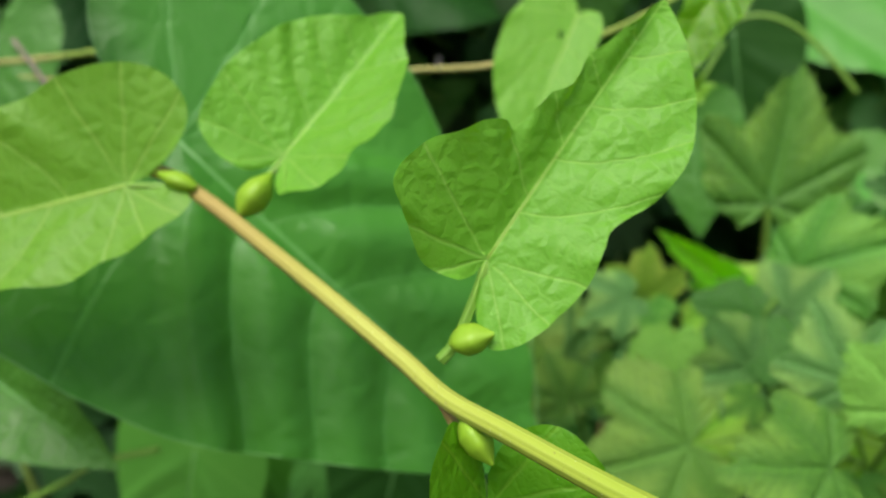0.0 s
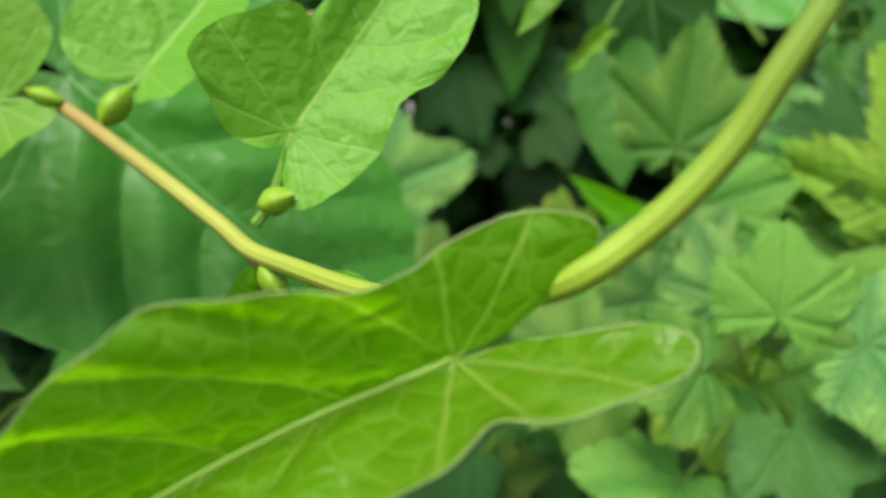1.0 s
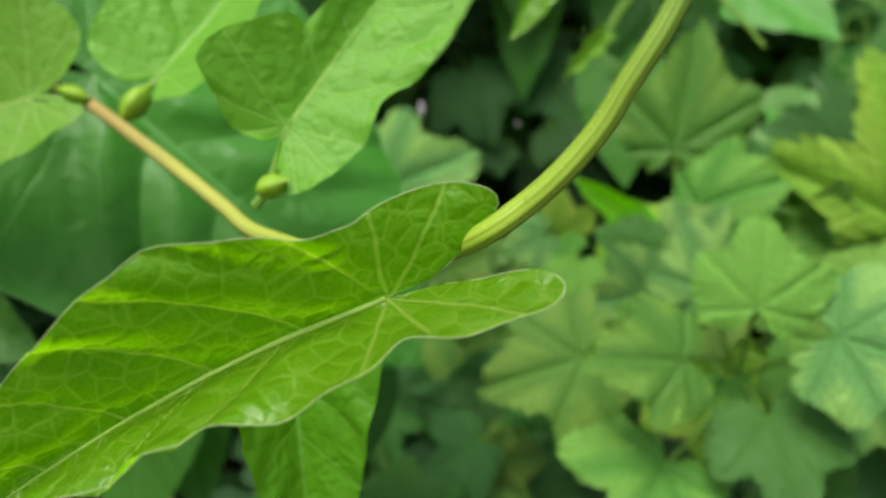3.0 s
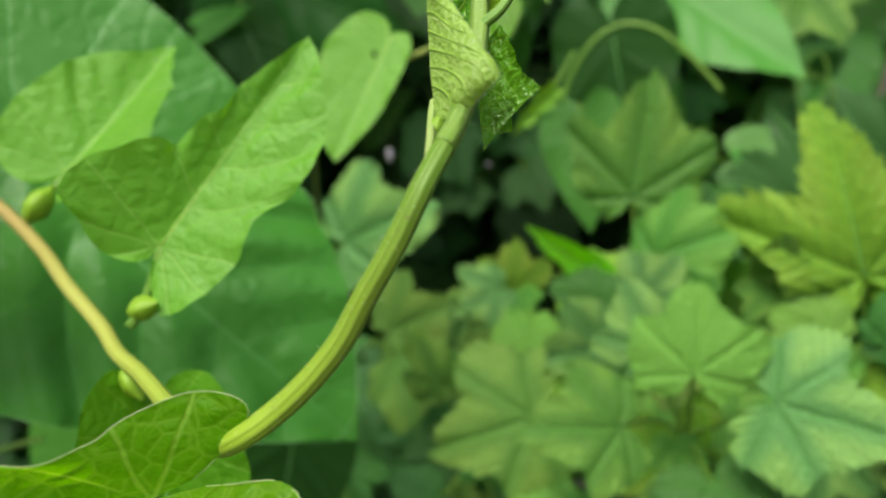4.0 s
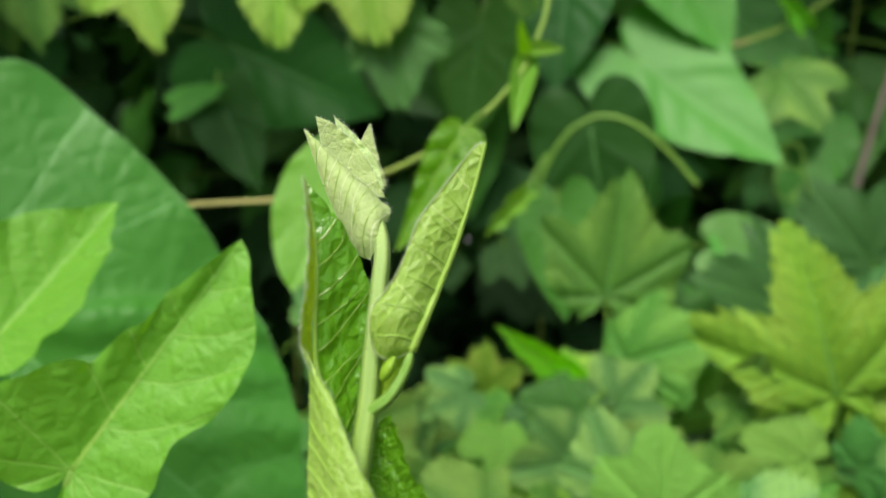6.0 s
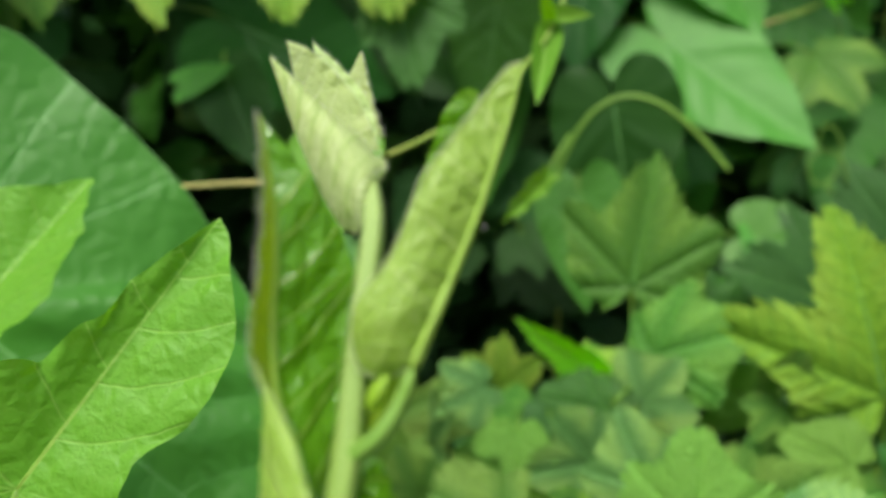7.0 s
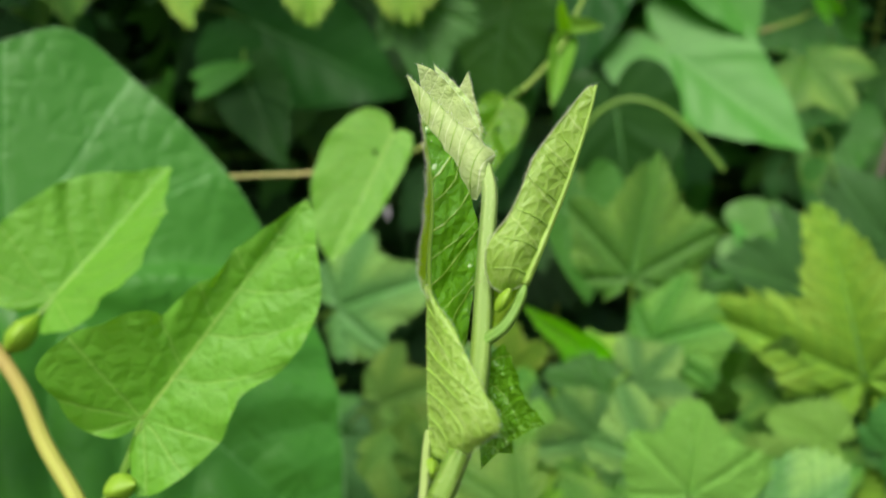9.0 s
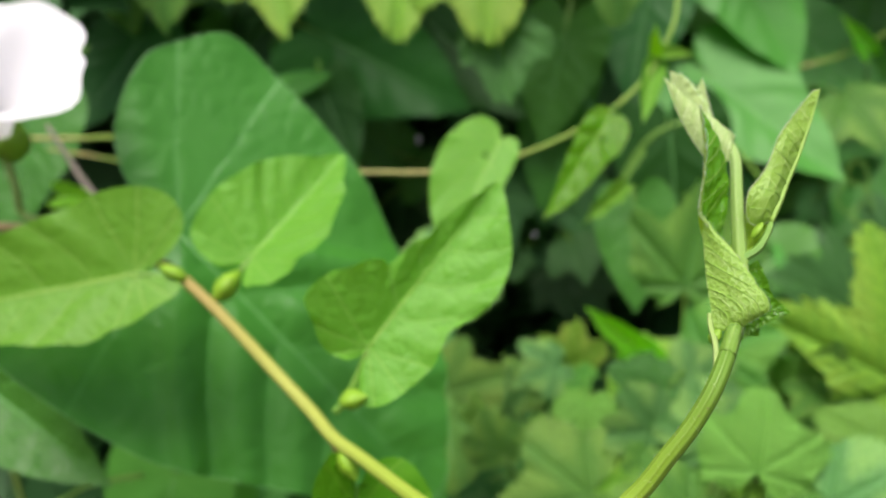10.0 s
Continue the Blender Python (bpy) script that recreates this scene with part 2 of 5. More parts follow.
# stops from 0.80 up are darkened for the shade around the tip
STEM = stem_material("bindweed_stem", [(0.0, (0.27, 0.18, 0.09)), (0.23, (0.31, 0.235, 0.07)), (0.32, (0.34, 0.36, 0.07)), (0.62, (0.25, 0.375, 0.026)), (0.80, (0.155, 0.265, 0.018)), (0.90, (0.11, 0.22, 0.015)), (1.0, (0.10, 0.21, 0.016))], relief=0.3)
VINE = stem_material("rear_vine", [(0.0, (0.30, 0.34, 0.08)), (0.36, (0.42, 0.38, 0.14)), (0.45, (0.24, 0.36, 0.06)), (1.0, (0.20, 0.36, 0.04))])
PETIOLE = stem_material("petiole", [(0.0, (0.105, 0.24, 0.025)), (1.0, (0.145, 0.29, 0.035))], ridges=4.0, speck=(0.16, 0.29, 0.04))
HAIRY = stem_material("downy_petiole", [(0.0, (0.24, 0.34, 0.09)), (1.0, (0.27, 0.38, 0.10))], ridges=4.0, rough=0.7, speck=(0.40, 0.48, 0.18))
TIP_STALK = stem_material("tip_stalk", [(0.0, (0.11, 0.22, 0.016)), (0.35, (0.155, 0.27, 0.04)), (0.7, (0.22, 0.34, 0.09)), (1.0, (0.30, 0.42, 0.13))], ridges=5.0, rough=0.6, speck=(0.30, 0.42, 0.10))
RIB = plain_material("midrib", (0.29, 0.50, 0.055), (0.37, 0.57, 0.10), 900.0, 0.45, 0.3)
RIB_DARK = plain_material("dark_midrib", (0.09, 0.26, 0.06), (0.13, 0.32, 0.09), 900.0, 0.45)
RIM = plain_material("leaf_rim", (0.46, 0.60, 0.24), (0.62, 0.70, 0.40), 700.0, 0.6, 0.4)
BUD = plain_material("bud", (0.22, 0.42, 0.02), (0.33, 0.53, 0.04), 350.0, 0.5, 0.3)
BARK = plain_material("bark", (0.085, 0.07, 0.055), (0.24, 0.205, 0.165), 350.0, 0.85, 0.0, 0.9, 0.002)
PETAL = plain_material("petal", (0.80, 0.76, 0.80), (0.84, 0.81, 0.84), 120.0, 0.5, 0.3, 0.1)
HAIR = plain_material("hair", (0.80, 0.82, 0.68), (0.88, 0.88, 0.80), 500.0, 0.6, 0.6)
SOIL = plain_material("soil", (0.03, 0.024, 0.018), (0.075, 0.06, 0.04), 12.0, 0.95, 0.0, 0.8, 0.02)


# ---- shapes ----
def part(name, mesh, material, parent=None, label=""):
    ob = new(name, mesh)
    if not mesh.materials:
        mesh.materials.append(material)
    ob.parent = parent
    return tagged(ob, label)


def thing(name, label, category, group="", kind="", at=(0, 0, 0)):
    ob = new(name)
    ob.empty_display_size = 0.01
    ob.location = at
    bpy.context.view_layer.update()
    return tagged(ob, label, category, group, kind)


def to_mesh(name, verts, faces, uvs=None):
    me = bpy.data.meshes.new(name)
    me.from_pydata([tuple(v) for v in verts], [], faces)
    if uvs is not None:
        lay = me.uv_layers.new(name="UVMap")
        idx = np.empty(len(me.loops), dtype=np.int32)
        me.loops.foreach_get("vertex_index", idx)
        lay.data.foreach_set("uv", np.asarray(uvs, dtype=np.float32)[idx].ravel())
    me.polygons.foreach_set("use_smooth", [True] * len(me.polygons))
    me.update()
    return me


def smooth_profile(stops, n, blur):
    """The margin's reach against the angle from the tip, eased between the stops."""
    a = np.linspace(0, stops[-1][0], n)
    r = np.interp(a, [s[0] for s in stops], [s[1] for s in stops])
    if blur:
        k = np.exp(-0.5 * (np.arange(-3 * blur, 3 * blur + 1) / blur) ** 2)
        pad = np.pad(r, 3 * blur, mode="reflect")
        s = np.convolve(pad, k / k.sum(), mode="valid")
        w = np.clip(np.arange(n) / (2.5 * blur), 0, 1)
        r = r * (1 - w) + s * w
    return np.radians(a), r


def blade(name, length, right, left, n=72, rings=16, blur=2, fold=0.0, arch=0.0, droop=0.0, sickle=0.0,
          ruffle=0.0, waves=7, swell=0.0, seed=0, fold_right=None, palmate=False, fold_base=1.0, wide=1.0, holes=(), ridge=0.25):
    """A leaf blade: base at the origin, tip on +y, upper face +z. fold: degrees by which each half rises."""
    ar, rr = smooth_profile(right, n, blur)
    al, rl = smooth_profile(left, n, blur)
    ang = np.concatenate([-al[::-1], ar[1:]])
    rad = np.concatenate([rl[::-1], rr[1:]])
    k = len(ang)
    rho = np.concatenate([[0.0], np.linspace(0.08, 1.0, rings) ** 0.85])
    A, R = np.meshgrid(ang, rho)
    reach = np.tile(rad, (len(rho), 1))
    if palmate:
        w = 13
        calm = np.convolve(np.pad(rad, w // 2, mode="edge"), np.ones(w) / w, mode="valid")
        reach = calm[None, :] + (rad - calm)[None, :] * R ** 5
    x, y = R * reach * np.sin(A), R * reach * np.cos(A)
    u, v = x.copy(), y.copy()
    rng = np.random.RandomState(seed + 11)
    ph = rng.uniform(0, 6.28, 6)
    z = np.zeros_like(x)
    # blistered skin between the side veins
    if palmate:
        kk = np.clip(np.round(np.abs(A) / 0.87), 0, 2) * 0.87
        da = np.abs(A) - kk
        b = R * reach * np.abs(np.sin(da))
        s = R * reach * np.cos(da) - 0.8 * b
        z += swell * (np.abs(np.sin(np.pi * s / 0.105)) * np.clip(b / 0.05, 0, 1) + ridge * np.clip(b / 0.1, 0, 1))
    else:
        s = y - 0.45 * np.abs(x) - 1.5 * x * x + 0.03 * np.sign(x)
        z += swell * np.abs(np.sin(np.pi * s / 0.2)) * np.clip(np.abs(x) / 0.08, 0, 1) * np.clip(s / 0.08, 0, 1)
    ex, ey = rad * np.sin(ang), rad * np.cos(ang)
    arc = np.concatenate([[0.0], np.cumsum(np.hypot(np.diff(ex), np.diff(ey)))])
    turn = np.tile(2 * np.pi * waves * arc / arc[-1], (len(rho), 1))
    z += ruffle * R ** 4 * np.sin(turn + ph[0]) + 0.5 * ruffle * R ** 5 * np.sin(2.3 * turn + ph[1])
    z += 0.012 * np.sin(5 * x + ph[2]) * np.sin(4 * y + ph[3])
    z -= droop * x * x
    fr = np.radians(fold if fold_right is None else fold_right)
    fl = np.radians(fold)
    f = np.where(x > 0, fr, fl)
    g = np.clip((y + 0.28) / 0.33, 0, 1)
    f = np.where(x > 0, f * (fold_base + (1 - fold_base) * g * g * (3 - 2 * g)), f)
    soft = np.clip(np.abs(x) / 0.06, 0, 1)
    xf = x * np.cos(f) - np.sign(x) * z * np.sin(f) * soft
    zf = (np.sqrt(x * x + 0.03 ** 2) - 0.03) * np.sin(f) + z * np.cos(f)
    x, z = xf, zf
    x = x * wide + sickle * y * (1 - y) * 4
    if abs(arch) > 1e-4:
        q = arch * y
        y2 = np.sin(q) / arch + z * np.sin(q)
        z = z * np.cos(q) - (1 - np.cos(q)) / arch
        y = y2
        tip = np.array([0, np.sin(arch) / arch, -(1 - np.cos(arch)) / arch])
        g = math.atan2(tip[2], tip[1])
        y, z = y * math.cos(-g) - z * math.sin(-g), y * math.sin(-g) + z * math.cos(-g)
        s = 1.0 / np.linalg.norm(tip)
        x, y, z = x * s, y * s, z * s
    verts = np.stack([x, y, z], -1).reshape(-1, 3) * length
    uvs = np.stack([u, v], -1).reshape(-1, 2)
    faces = []
    for j in range(len(rho) - 1):
        for i in range(k - 1):
            a, b = j * k + i, j * k + i + 1
            if any((u[j, i] - hx) ** 2 + (v[j, i] - hy) ** 2 < hr * hr for hx, hy, hr in holes):
                continue
            if j == 0:
                faces.append((a, b + k, a + k))
            else:
                faces.append((a, b, b + k, a + k))
    return to_mesh(name, verts, faces, uvs)


def stand(base, tip, face):
    """The pose of a leaf from its base, its tip and the way its upper face looks."""
    b, y = Vector(base), (Vector(tip) - Vector(base)).normalized()
    z = Vector(face)
    z = (z - y * z.dot(y)).normalized()
    x = y.cross(z)
    m = Matrix((x, y, z)).transposed().to_4x4()
    m.translation = b
    return m


def catmull(points, per=10):
    p = [Vector(q) for q in points]
    p = [p[0] * 2 - p[1]] + p + [p[-1] * 2 - p[-2]]
    out = []
    for i in range(1, len(p) - 2):
        for s in range(per):
            t = s / per
            a, b, c, d = p[i - 1], p[i], p[i + 1], p[i + 2]
            out.append(0.5 * ((2 * b) + (c - a) * t + (2 * a - 5 * b + 4 * c - d) * t * t + (3 * b - a - 3 * c + d) * t ** 3))
    out.append(p[-2])
    return out


def tube(name, points, r0, r1, sides=10, per=8, lumps=0.0, seed=0, flat=1.0, nose=0):
    """A stalk along the points, tapering from r0 to r1, closed at both ends."""
    c = catmull(points, per)
    rng = np.random.RandomState(seed + 3)
    verts, uvs, faces = [], [], []
    side = Vector((0.3, -1, 0.2))
    n = len(c)
    for i, q in enumerate(c):
        d = (c[min(i + 1, n - 1)] - c[max(i - 1, 0)]).normalized()
        side = (side - d * side.dot(d)).normalized()
        up = d.cross(side)
        f = i / (n - 1)
        r = r0 + (r1 - r0) * f
        r *= 1 + lumps * rng.uniform(-1, 1)
        if nose and i > n - 1 - nose:
            r *= math.sqrt(max(0.0, 1 - ((i - (n - 1 - nose)) / nose) ** 2)) + 0.05
        for s in range(sides + 1):
            a = 2 * math.pi * s / sides
            rib = 1 + (0.05 if s % 2 else -0.02) * (1 if sides >= 12 else 0)
            verts.append(q + (side * math.cos(a) + up * math.sin(a) * flat) * r * rib)
            uvs.append((s / sides, f))
    w = sides + 1
    for i in range(n - 1):
        for s in range(sides):
            faces.append((i * w + s, i * w + s + 1, (i + 1) * w + s + 1, (i + 1) * w + s))
    for i, f in ((0, 0.0), (n - 1, 1.0)):
        ring = [i * w + s for s in range(sides)]
        verts.append(c[i])
        uvs.append((0.5, f))
        for s in range(sides):
            tri = (ring[s], ring[(s + 1) % sides], len(verts) - 1)
            faces.append(tri if i else tri[::-1])
    return to_mesh(name, verts, faces, uvs)


# reach of the margin against the angle from the tip, in degrees
HEART = [(0, 1.0), (7, 0.86), (16, 0.70), (30, 0.56), (50, 0.46), (75, 0.41), (105, 0.40), (130, 0.40), (150, 0.37), (165, 0.25), (174, 0.07)]
ARROW = [(0, 1.0), (6, 0.84), (14, 0.66), (28, 0.46), (50, 0.34), (80, 0.29), (110, 0.30), (135, 0.37), (150, 0.38), (163, 0.26), (172, 0.06)]


def currant_profile(middle=1.0, shoulder=0.82, low=0.46, spread=50, width=1.0, teeth=1.0, seed=0, sinus=0.40):
    """One half of a three-lobed, double-toothed margin."""
    rng = random.Random(seed)
    out = []
    a = 0.0
    while a <= 160:
        r = 0.2
        lobes = ((0, middle), (spread, shoulder), (spread * 2.05, low))
        for c, big in lobes:
            d = abs(a - c) / width
            r = max(r, big * (1 - sinus * (1 - math.exp(-((d / 19.0) ** 1.8)))) if d < 46 else 0.2)
        r *= 1 + 0.05 * math.sin(a * 0.07 + seed * 1.3) + 0.03 * math.sin(a * 0.19 + seed * 2.7)
        d = min(abs(a - c) for c, big in lobes)
        saw = (d / 5.6 + 0.14 * math.sin(a * 0.9 + seed)) % 1.0
        saw2 = (d / 2.6) % 1.0
        r *= 1 + teeth * (0.15 * (math.sqrt(max(0.0, 1 - saw)) - 0.66) + 0.045 * (0.5 - saw2)) * rng.uniform(0.85, 1.15) * min(1, d / 3.0 + 0.35)
        if a > 138:
            r *= max(0.08, 1 - (a - 138) / 24.0)
        out.append((a, r))
        a += 1.05
    return out


def leaf(owner, kind, base, tip, face, material, stalk=(), label="", stalk_r=0.0009, rib=True, rim=0.0, **shape):
    """A leaf part with its midrib and stalk. kind: a (right, left) pair of margins or a name."""
    length = (Vector(tip) - Vector(base)).length
    if kind == "heart":
        r = l = HEART
    elif kind == "arrow":
        r = l = ARROW
    elif kind == "currant":
        sd = shape.get("seed", 0)
        sh, wd, sp = shape.pop("shoulder", 0.80), shape.pop("width", 1.0) * 1.22, shape.pop("spread", 50)
        sn, lw = shape.pop("sinus", 0.40), shape.pop("low", 0.46)
        r = currant_profile(seed=sd, shoulder=sh + 0.05 * math.sin(sd * 2.1), width=wd, spread=sp, sinus=sn, low=lw)
        l = currant_profile(seed=sd + 50, shoulder=sh + 0.06 * math.cos(sd * 1.7), width=wd, spread=sp, sinus=sn, low=lw)
        shape = dict(dict(n=153, rings=11, blur=0, palmate=True, swell=0.034, ruffle=0.02, droop=0.25, arch=0.35), **shape)
    else:
        r, l = kind
    me = blade("leaf", length, r, l, **shape)
    ob = part("leaf", me, material, owner, label)
    ob.matrix_basis = Matrix.Translation(-owner.location) @ stand(base, tip, face)
    inv = stand(base, tip, face).inverted()
    fold_up = shape.get("fold", 0)
    if rib:
        # the midrib runs a little under the blade along its axis
        cols = [v.co for v in me.vertices]
        n_l = shape.get("n", 72)
        k = 2 * n_l - 1
        rows = len(cols) // k
        rr = min(0.0006, length * 0.0075)
        drop = 0.00025 if fold_up < 40 else 0.0
        line = [cols[j * k + n_l - 1] - Vector((0, 0, drop)) for j in range(0, rows, max(1, rows // 8))]
        if len(line) > 2:
            part("midrib", tube("midrib", line, rr, rr * 0.25, sides=6, per=3), RIB if material in (YOUNG, FRONT, PALE, SHOOT, DOWNY) else RIB_DARK, ob)
    if rim:
        k = 2 * shape.get("n", 72) - 1
        edge = [v.co.copy() for v in list(me.vertices)[-k:]]
        part("margin", tube("margin", edge[::3] + [edge[-1]], rim, rim, sides=5, per=2), RIB_DARK if material is OLD else RIM, ob, "pale margin")
    if stalk:
        pts = [inv @ Vector(q) for q in stalk] + [Vector((0, 0, -0.0002)), ]
        part("petiole", tube("petiole", pts, stalk_r * 1.15, stalk_r * 0.85, sides=8, nose=4), PETIOLE, ob)
    return ob


def bud(owner, base, tip, width, label="plump yellow-green bud in folded bracts", sharp=1.0):
    """A bud wrapped in two keeled bracts."""
    b, t = Vector(base), Vector(tip)
    length = (t - b).length
    core = None
    for side in (0, 1):
        verts, faces = [], []
        n, m = 14, 12
        for i in range(n):
            f = i / (n - 1)
            w = width * (min(1.0, (f + 0.015) / 0.36) ** 0.62) * (1 - 0.30 * f) * (1.0 if f < 0.6 else max(0.04, 1 - ((f - 0.6) / 0.4) ** 1.35)) + 0.0002
            for s in range(m + 1):
                a = math.pi * (s / m) * 1.12 - 0.06 * math.pi + side * math.pi
                keel = 0.80 + 0.50 * sharp * math.exp(-((s / m - 0.5) * 4.2) ** 2)
                verts.append((w * math.cos(a) * (1.0 + 0.02 * side), length * f * (1 if side == 0 else 0.94), w * math.sin(a) * keel))
        for i in range(n - 1):
            for s in range(m):
                q = i * (m + 1) + s
                faces.append((q, q + 1, q + m + 2, q + m + 1))
        me = to_mesh("bud", verts, faces)
        if side == 0:
            core = part("bud", me, BUD, owner, label)
            core.matrix_basis = Matrix.Translation(-owner.location) @ stand(base, tip, (0.35, -1, 0.3))
        else:
            part("bract", me, BUD, core)
    return core


def stalk(owner, name, points, r0, r1, material, label="", **k):
    ob = part(name, tube(name, points, r0, r1, **k), material, owner, label)
    ob.location = -owner.location
    return ob


# ---- ground ----
def build_ground():
    n = 40
    verts, faces = [], []
    for j in range(n + 1):
        for i in range(n + 1):
            fx, fy = i / n * 2 - 1, j / n * 2 - 1
            x, y = 120 * fx * abs(fx) ** 2.2, 120 * fy * abs(fy) ** 2.2
            verts.append((x, y, 0.03 * noise.noise(Vector((x * 2, y * 2, 0)))))
    for j in range(n):
        for i in range(n):
            q = j * (n + 1) + i
            faces.append((q, q + 1, q + n + 2, q + n + 1))
    ob = new("ground", to_mesh("ground", verts, faces))
    ob.data.materials.append(SOIL)
    return tagged(ob, "dark bare garden soil under the bushes", "ground", kind="structure")


build_ground()

UP = (0.0, -1.0, 0.3)

# ---- the near bindweed vine ----
vine = thing("bindweed_vine", "young hairy bindweed vine with arrow-shaped leaves and upright tip", "climbing plant", at=(-0.0960, 0.1200, 0.8575))
JOINT = (0.0430, 0.0280, 0.8785)
stem = stalk(vine, "stem", [(-0.2066, 0.1500, 0.8724), (-0.1484, 0.1400, 0.8826), (-0.1095, 0.1280, 0.8861), (-0.0792, 0.1180, 0.8862), (-0.0636, 0.1120, 0.8829), (-0.0416, 0.1000, 0.8771), (-0.0212, 0.0840, 0.8745), (-0.0055, 0.0740, 0.8706), (0.0040, 0.0660, 0.8692), (0.0144, 0.0580, 0.8700), (0.0300, 0.0430, 0.8732), JOINT,
      (0.0552, 0.0160, 0.8860), (0.0620, 0.0160, 0.8915), (0.0672, 0.0170, 0.8980), (0.0701, 0.0176, 0.9038), (0.0727, 0.0185, 0.9090), (0.0749, 0.0205, 0.9148), (0.0766, 0.0260, 0.9200), (0.0774, 0.0300, 0.9241)],
      0.0018, 0.00108, STEM, sides=18, per=8, nose=6, label="ridged stem, tan turning yellow-green towards the tip")

LEAF_A = ([(0, 1.0), (2.9, 0.98), (9.8, 0.881), (18, 0.79), (25, 0.704), (32, 0.607), (37, 0.47), (39.5, 0.392), (43, 0.352), (58, 0.309), (78, 0.27), (97, 0.247), (125, 0.262), (146, 0.266), (158, 0.18), (168, 0.06)],
          [(0, 1.0), (2.4, 0.919), (6.4, 0.756), (9.2, 0.634), (10.4, 0.56), (16, 0.52), (20.2, 0.466), (22, 0.375), (23.5, 0.37), (29, 0.392), (35, 0.403), (58, 0.378), (81, 0.392), (94, 0.387), (105, 0.278), (132, 0.195), (146, 0.137), (172, 0.06)])
leaf(vine, LEAF_A, (0.0060, 0.0790, 0.8875), (0.0275, 0.1040, 0.9290), (0.51, -0.75, 0.42), YOUNG, [(0.0007, 0.0745, 0.8712), (0.0028, 0.0755, 0.8745), (0.0048, 0.0775, 0.8815)],
     "fresh green leaf with a notched margin", n=110, rings=22, blur=1, fold=27, wide=1.10, ruffle=0.014, waves=9, swell=0.012, seed=1)
LEAF_B = ([(0, 1.0), (3, 0.985), (6.4, 0.943), (9.9, 0.82), (13, 0.795), (17.6, 0.777), (31, 0.651), (46, 0.537), (69, 0.363), (114, 0.276), (146, 0.243), (159, 0.13), (168, 0.05)],
          [(0, 1.0), (2.1, 0.977), (5, 0.93), (7.2, 0.85), (10, 0.815), (16, 0.793), (30, 0.684), (48, 0.549), (80, 0.434), (112, 0.388), (131, 0.30), (152, 0.20), (168, 0.06)])
leaf(vine, LEAF_B, (-0.0477, 0.1190, 0.8930), (-0.0312, 0.1460, 0.9256), UP, YOUNG, [(-0.0530, 0.1080, 0.8800), (-0.0505, 0.1130, 0.8860)],
     "fresh green leaf with a crumpled tip", n=90, rings=18, blur=2, fold=28, wide=1.12, ruffle=0.014, waves=8, swell=0.014, seed=2)
LEAF_C = ([(0, 1.0), (4, 0.91), (11, 0.776), (21, 0.61), (35, 0.454), (55, 0.352), (81, 0.338), (98, 0.337), (114, 0.343), (129, 0.337), (145, 0.299), (154, 0.242), (164, 0.12), (172, 0.05)],
          [(0, 1.0), (3, 0.92), (8, 0.779), (16, 0.613), (25, 0.499), (40, 0.378), (70, 0.233), (118, 0.194), (140, 0.21), (152, 0.222), (160, 0.21), (166, 0.134), (172, 0.05)])
leaf(vine, LEAF_C, (-0.0810, 0.1090, 0.8840), (-0.1477, 0.0860, 0.8624), (0, -1, 0.4), YOUNG, [(-0.0660, 0.1130, 0.8835), (-0.0745, 0.1105, 0.8842)],
     "smooth fresh green leaf", n=80, rings=18, fold=20, wide=1.09, ruffle=0.008, swell=0.009, seed=3)
LEAF_D = ([(0, 1.0), (4, 0.96), (9, 0.88), (18, 0.72), (27, 0.62), (43, 0.49), (56, 0.37), (73, 0.26), (97, 0.20), (129, 0.26), (148, 0.32), (157, 0.33), (165, 0.19), (172, 0.05)],
          [(0, 1.0), (6, 0.90), (14, 0.72), (26, 0.52), (42, 0.38), (64, 0.27), (95, 0.20), (125, 0.25), (147, 0.34), (157, 0.36), (166, 0.21), (172, 0.05)])
leaf(vine, LEAF_D, (0.0477, 0.0125, 0.8798), (0.0049, -0.0040, 0.8519), (0.1, -0.88, 0.47), FRONT, [JOINT, (0.0458, 0.0200, 0.8793)],
     "glossy yellow-green leaf folded along its midrib", n=100, rings=24, fold=55, ruffle=0.014, waves=8, swell=0.015, sickle=0.04, fold_right=56, fold_base=0.45, rim=0.00006, seed=4)
HANG = ([(0, 1.0), (6, 0.85), (14, 0.69), (26, 0.53), (42, 0.42), (62, 0.36), (85, 0.33), (108, 0.32), (130, 0.32), (148, 0.31), (160, 0.26), (168, 0.16), (175, 0.05)],
        [(0, 1.0), (6, 0.87), (14, 0.71), (26, 0.55), (42, 0.44), (62, 0.38), (85, 0.35), (108, 0.34), (130, 0.31), (148, 0.26), (160, 0.20), (168, 0.13), (175, 0.05)])
leaf(vine, HANG, (0.0115, 0.0660, 0.8528), (0.0224, 0.0560, 0.7971), (0.1, -1, 0.2), HANGING, [(0.0042, 0.0690, 0.8672), (0.0060, 0.0705, 0.8610), (0.0095, 0.0700, 0.8545)],
     "hanging green leaf folded along its midrib", n=72, rings=16, fold=14, fold_right=66, ruffle=0.012, swell=0.012, seed=5)
bud(vine, (0.0023, 0.0735, 0.8748), (0.0092, 0.0722, 0.8780), 0.0026)
bud(vine, (-0.0524, 0.1080, 0.8812), (-0.0483, 0.1145, 0.8897), 0.0036)
bud(vine, (-0.0645, 0.1110, 0.8850), (-0.0742, 0.1110, 0.8873), 0.0022)
bud(vine, (0.0068, 0.0642, 0.8676), (0.0123, 0.0610, 0.8630), 0.0024, "pale green bud streaked with white")
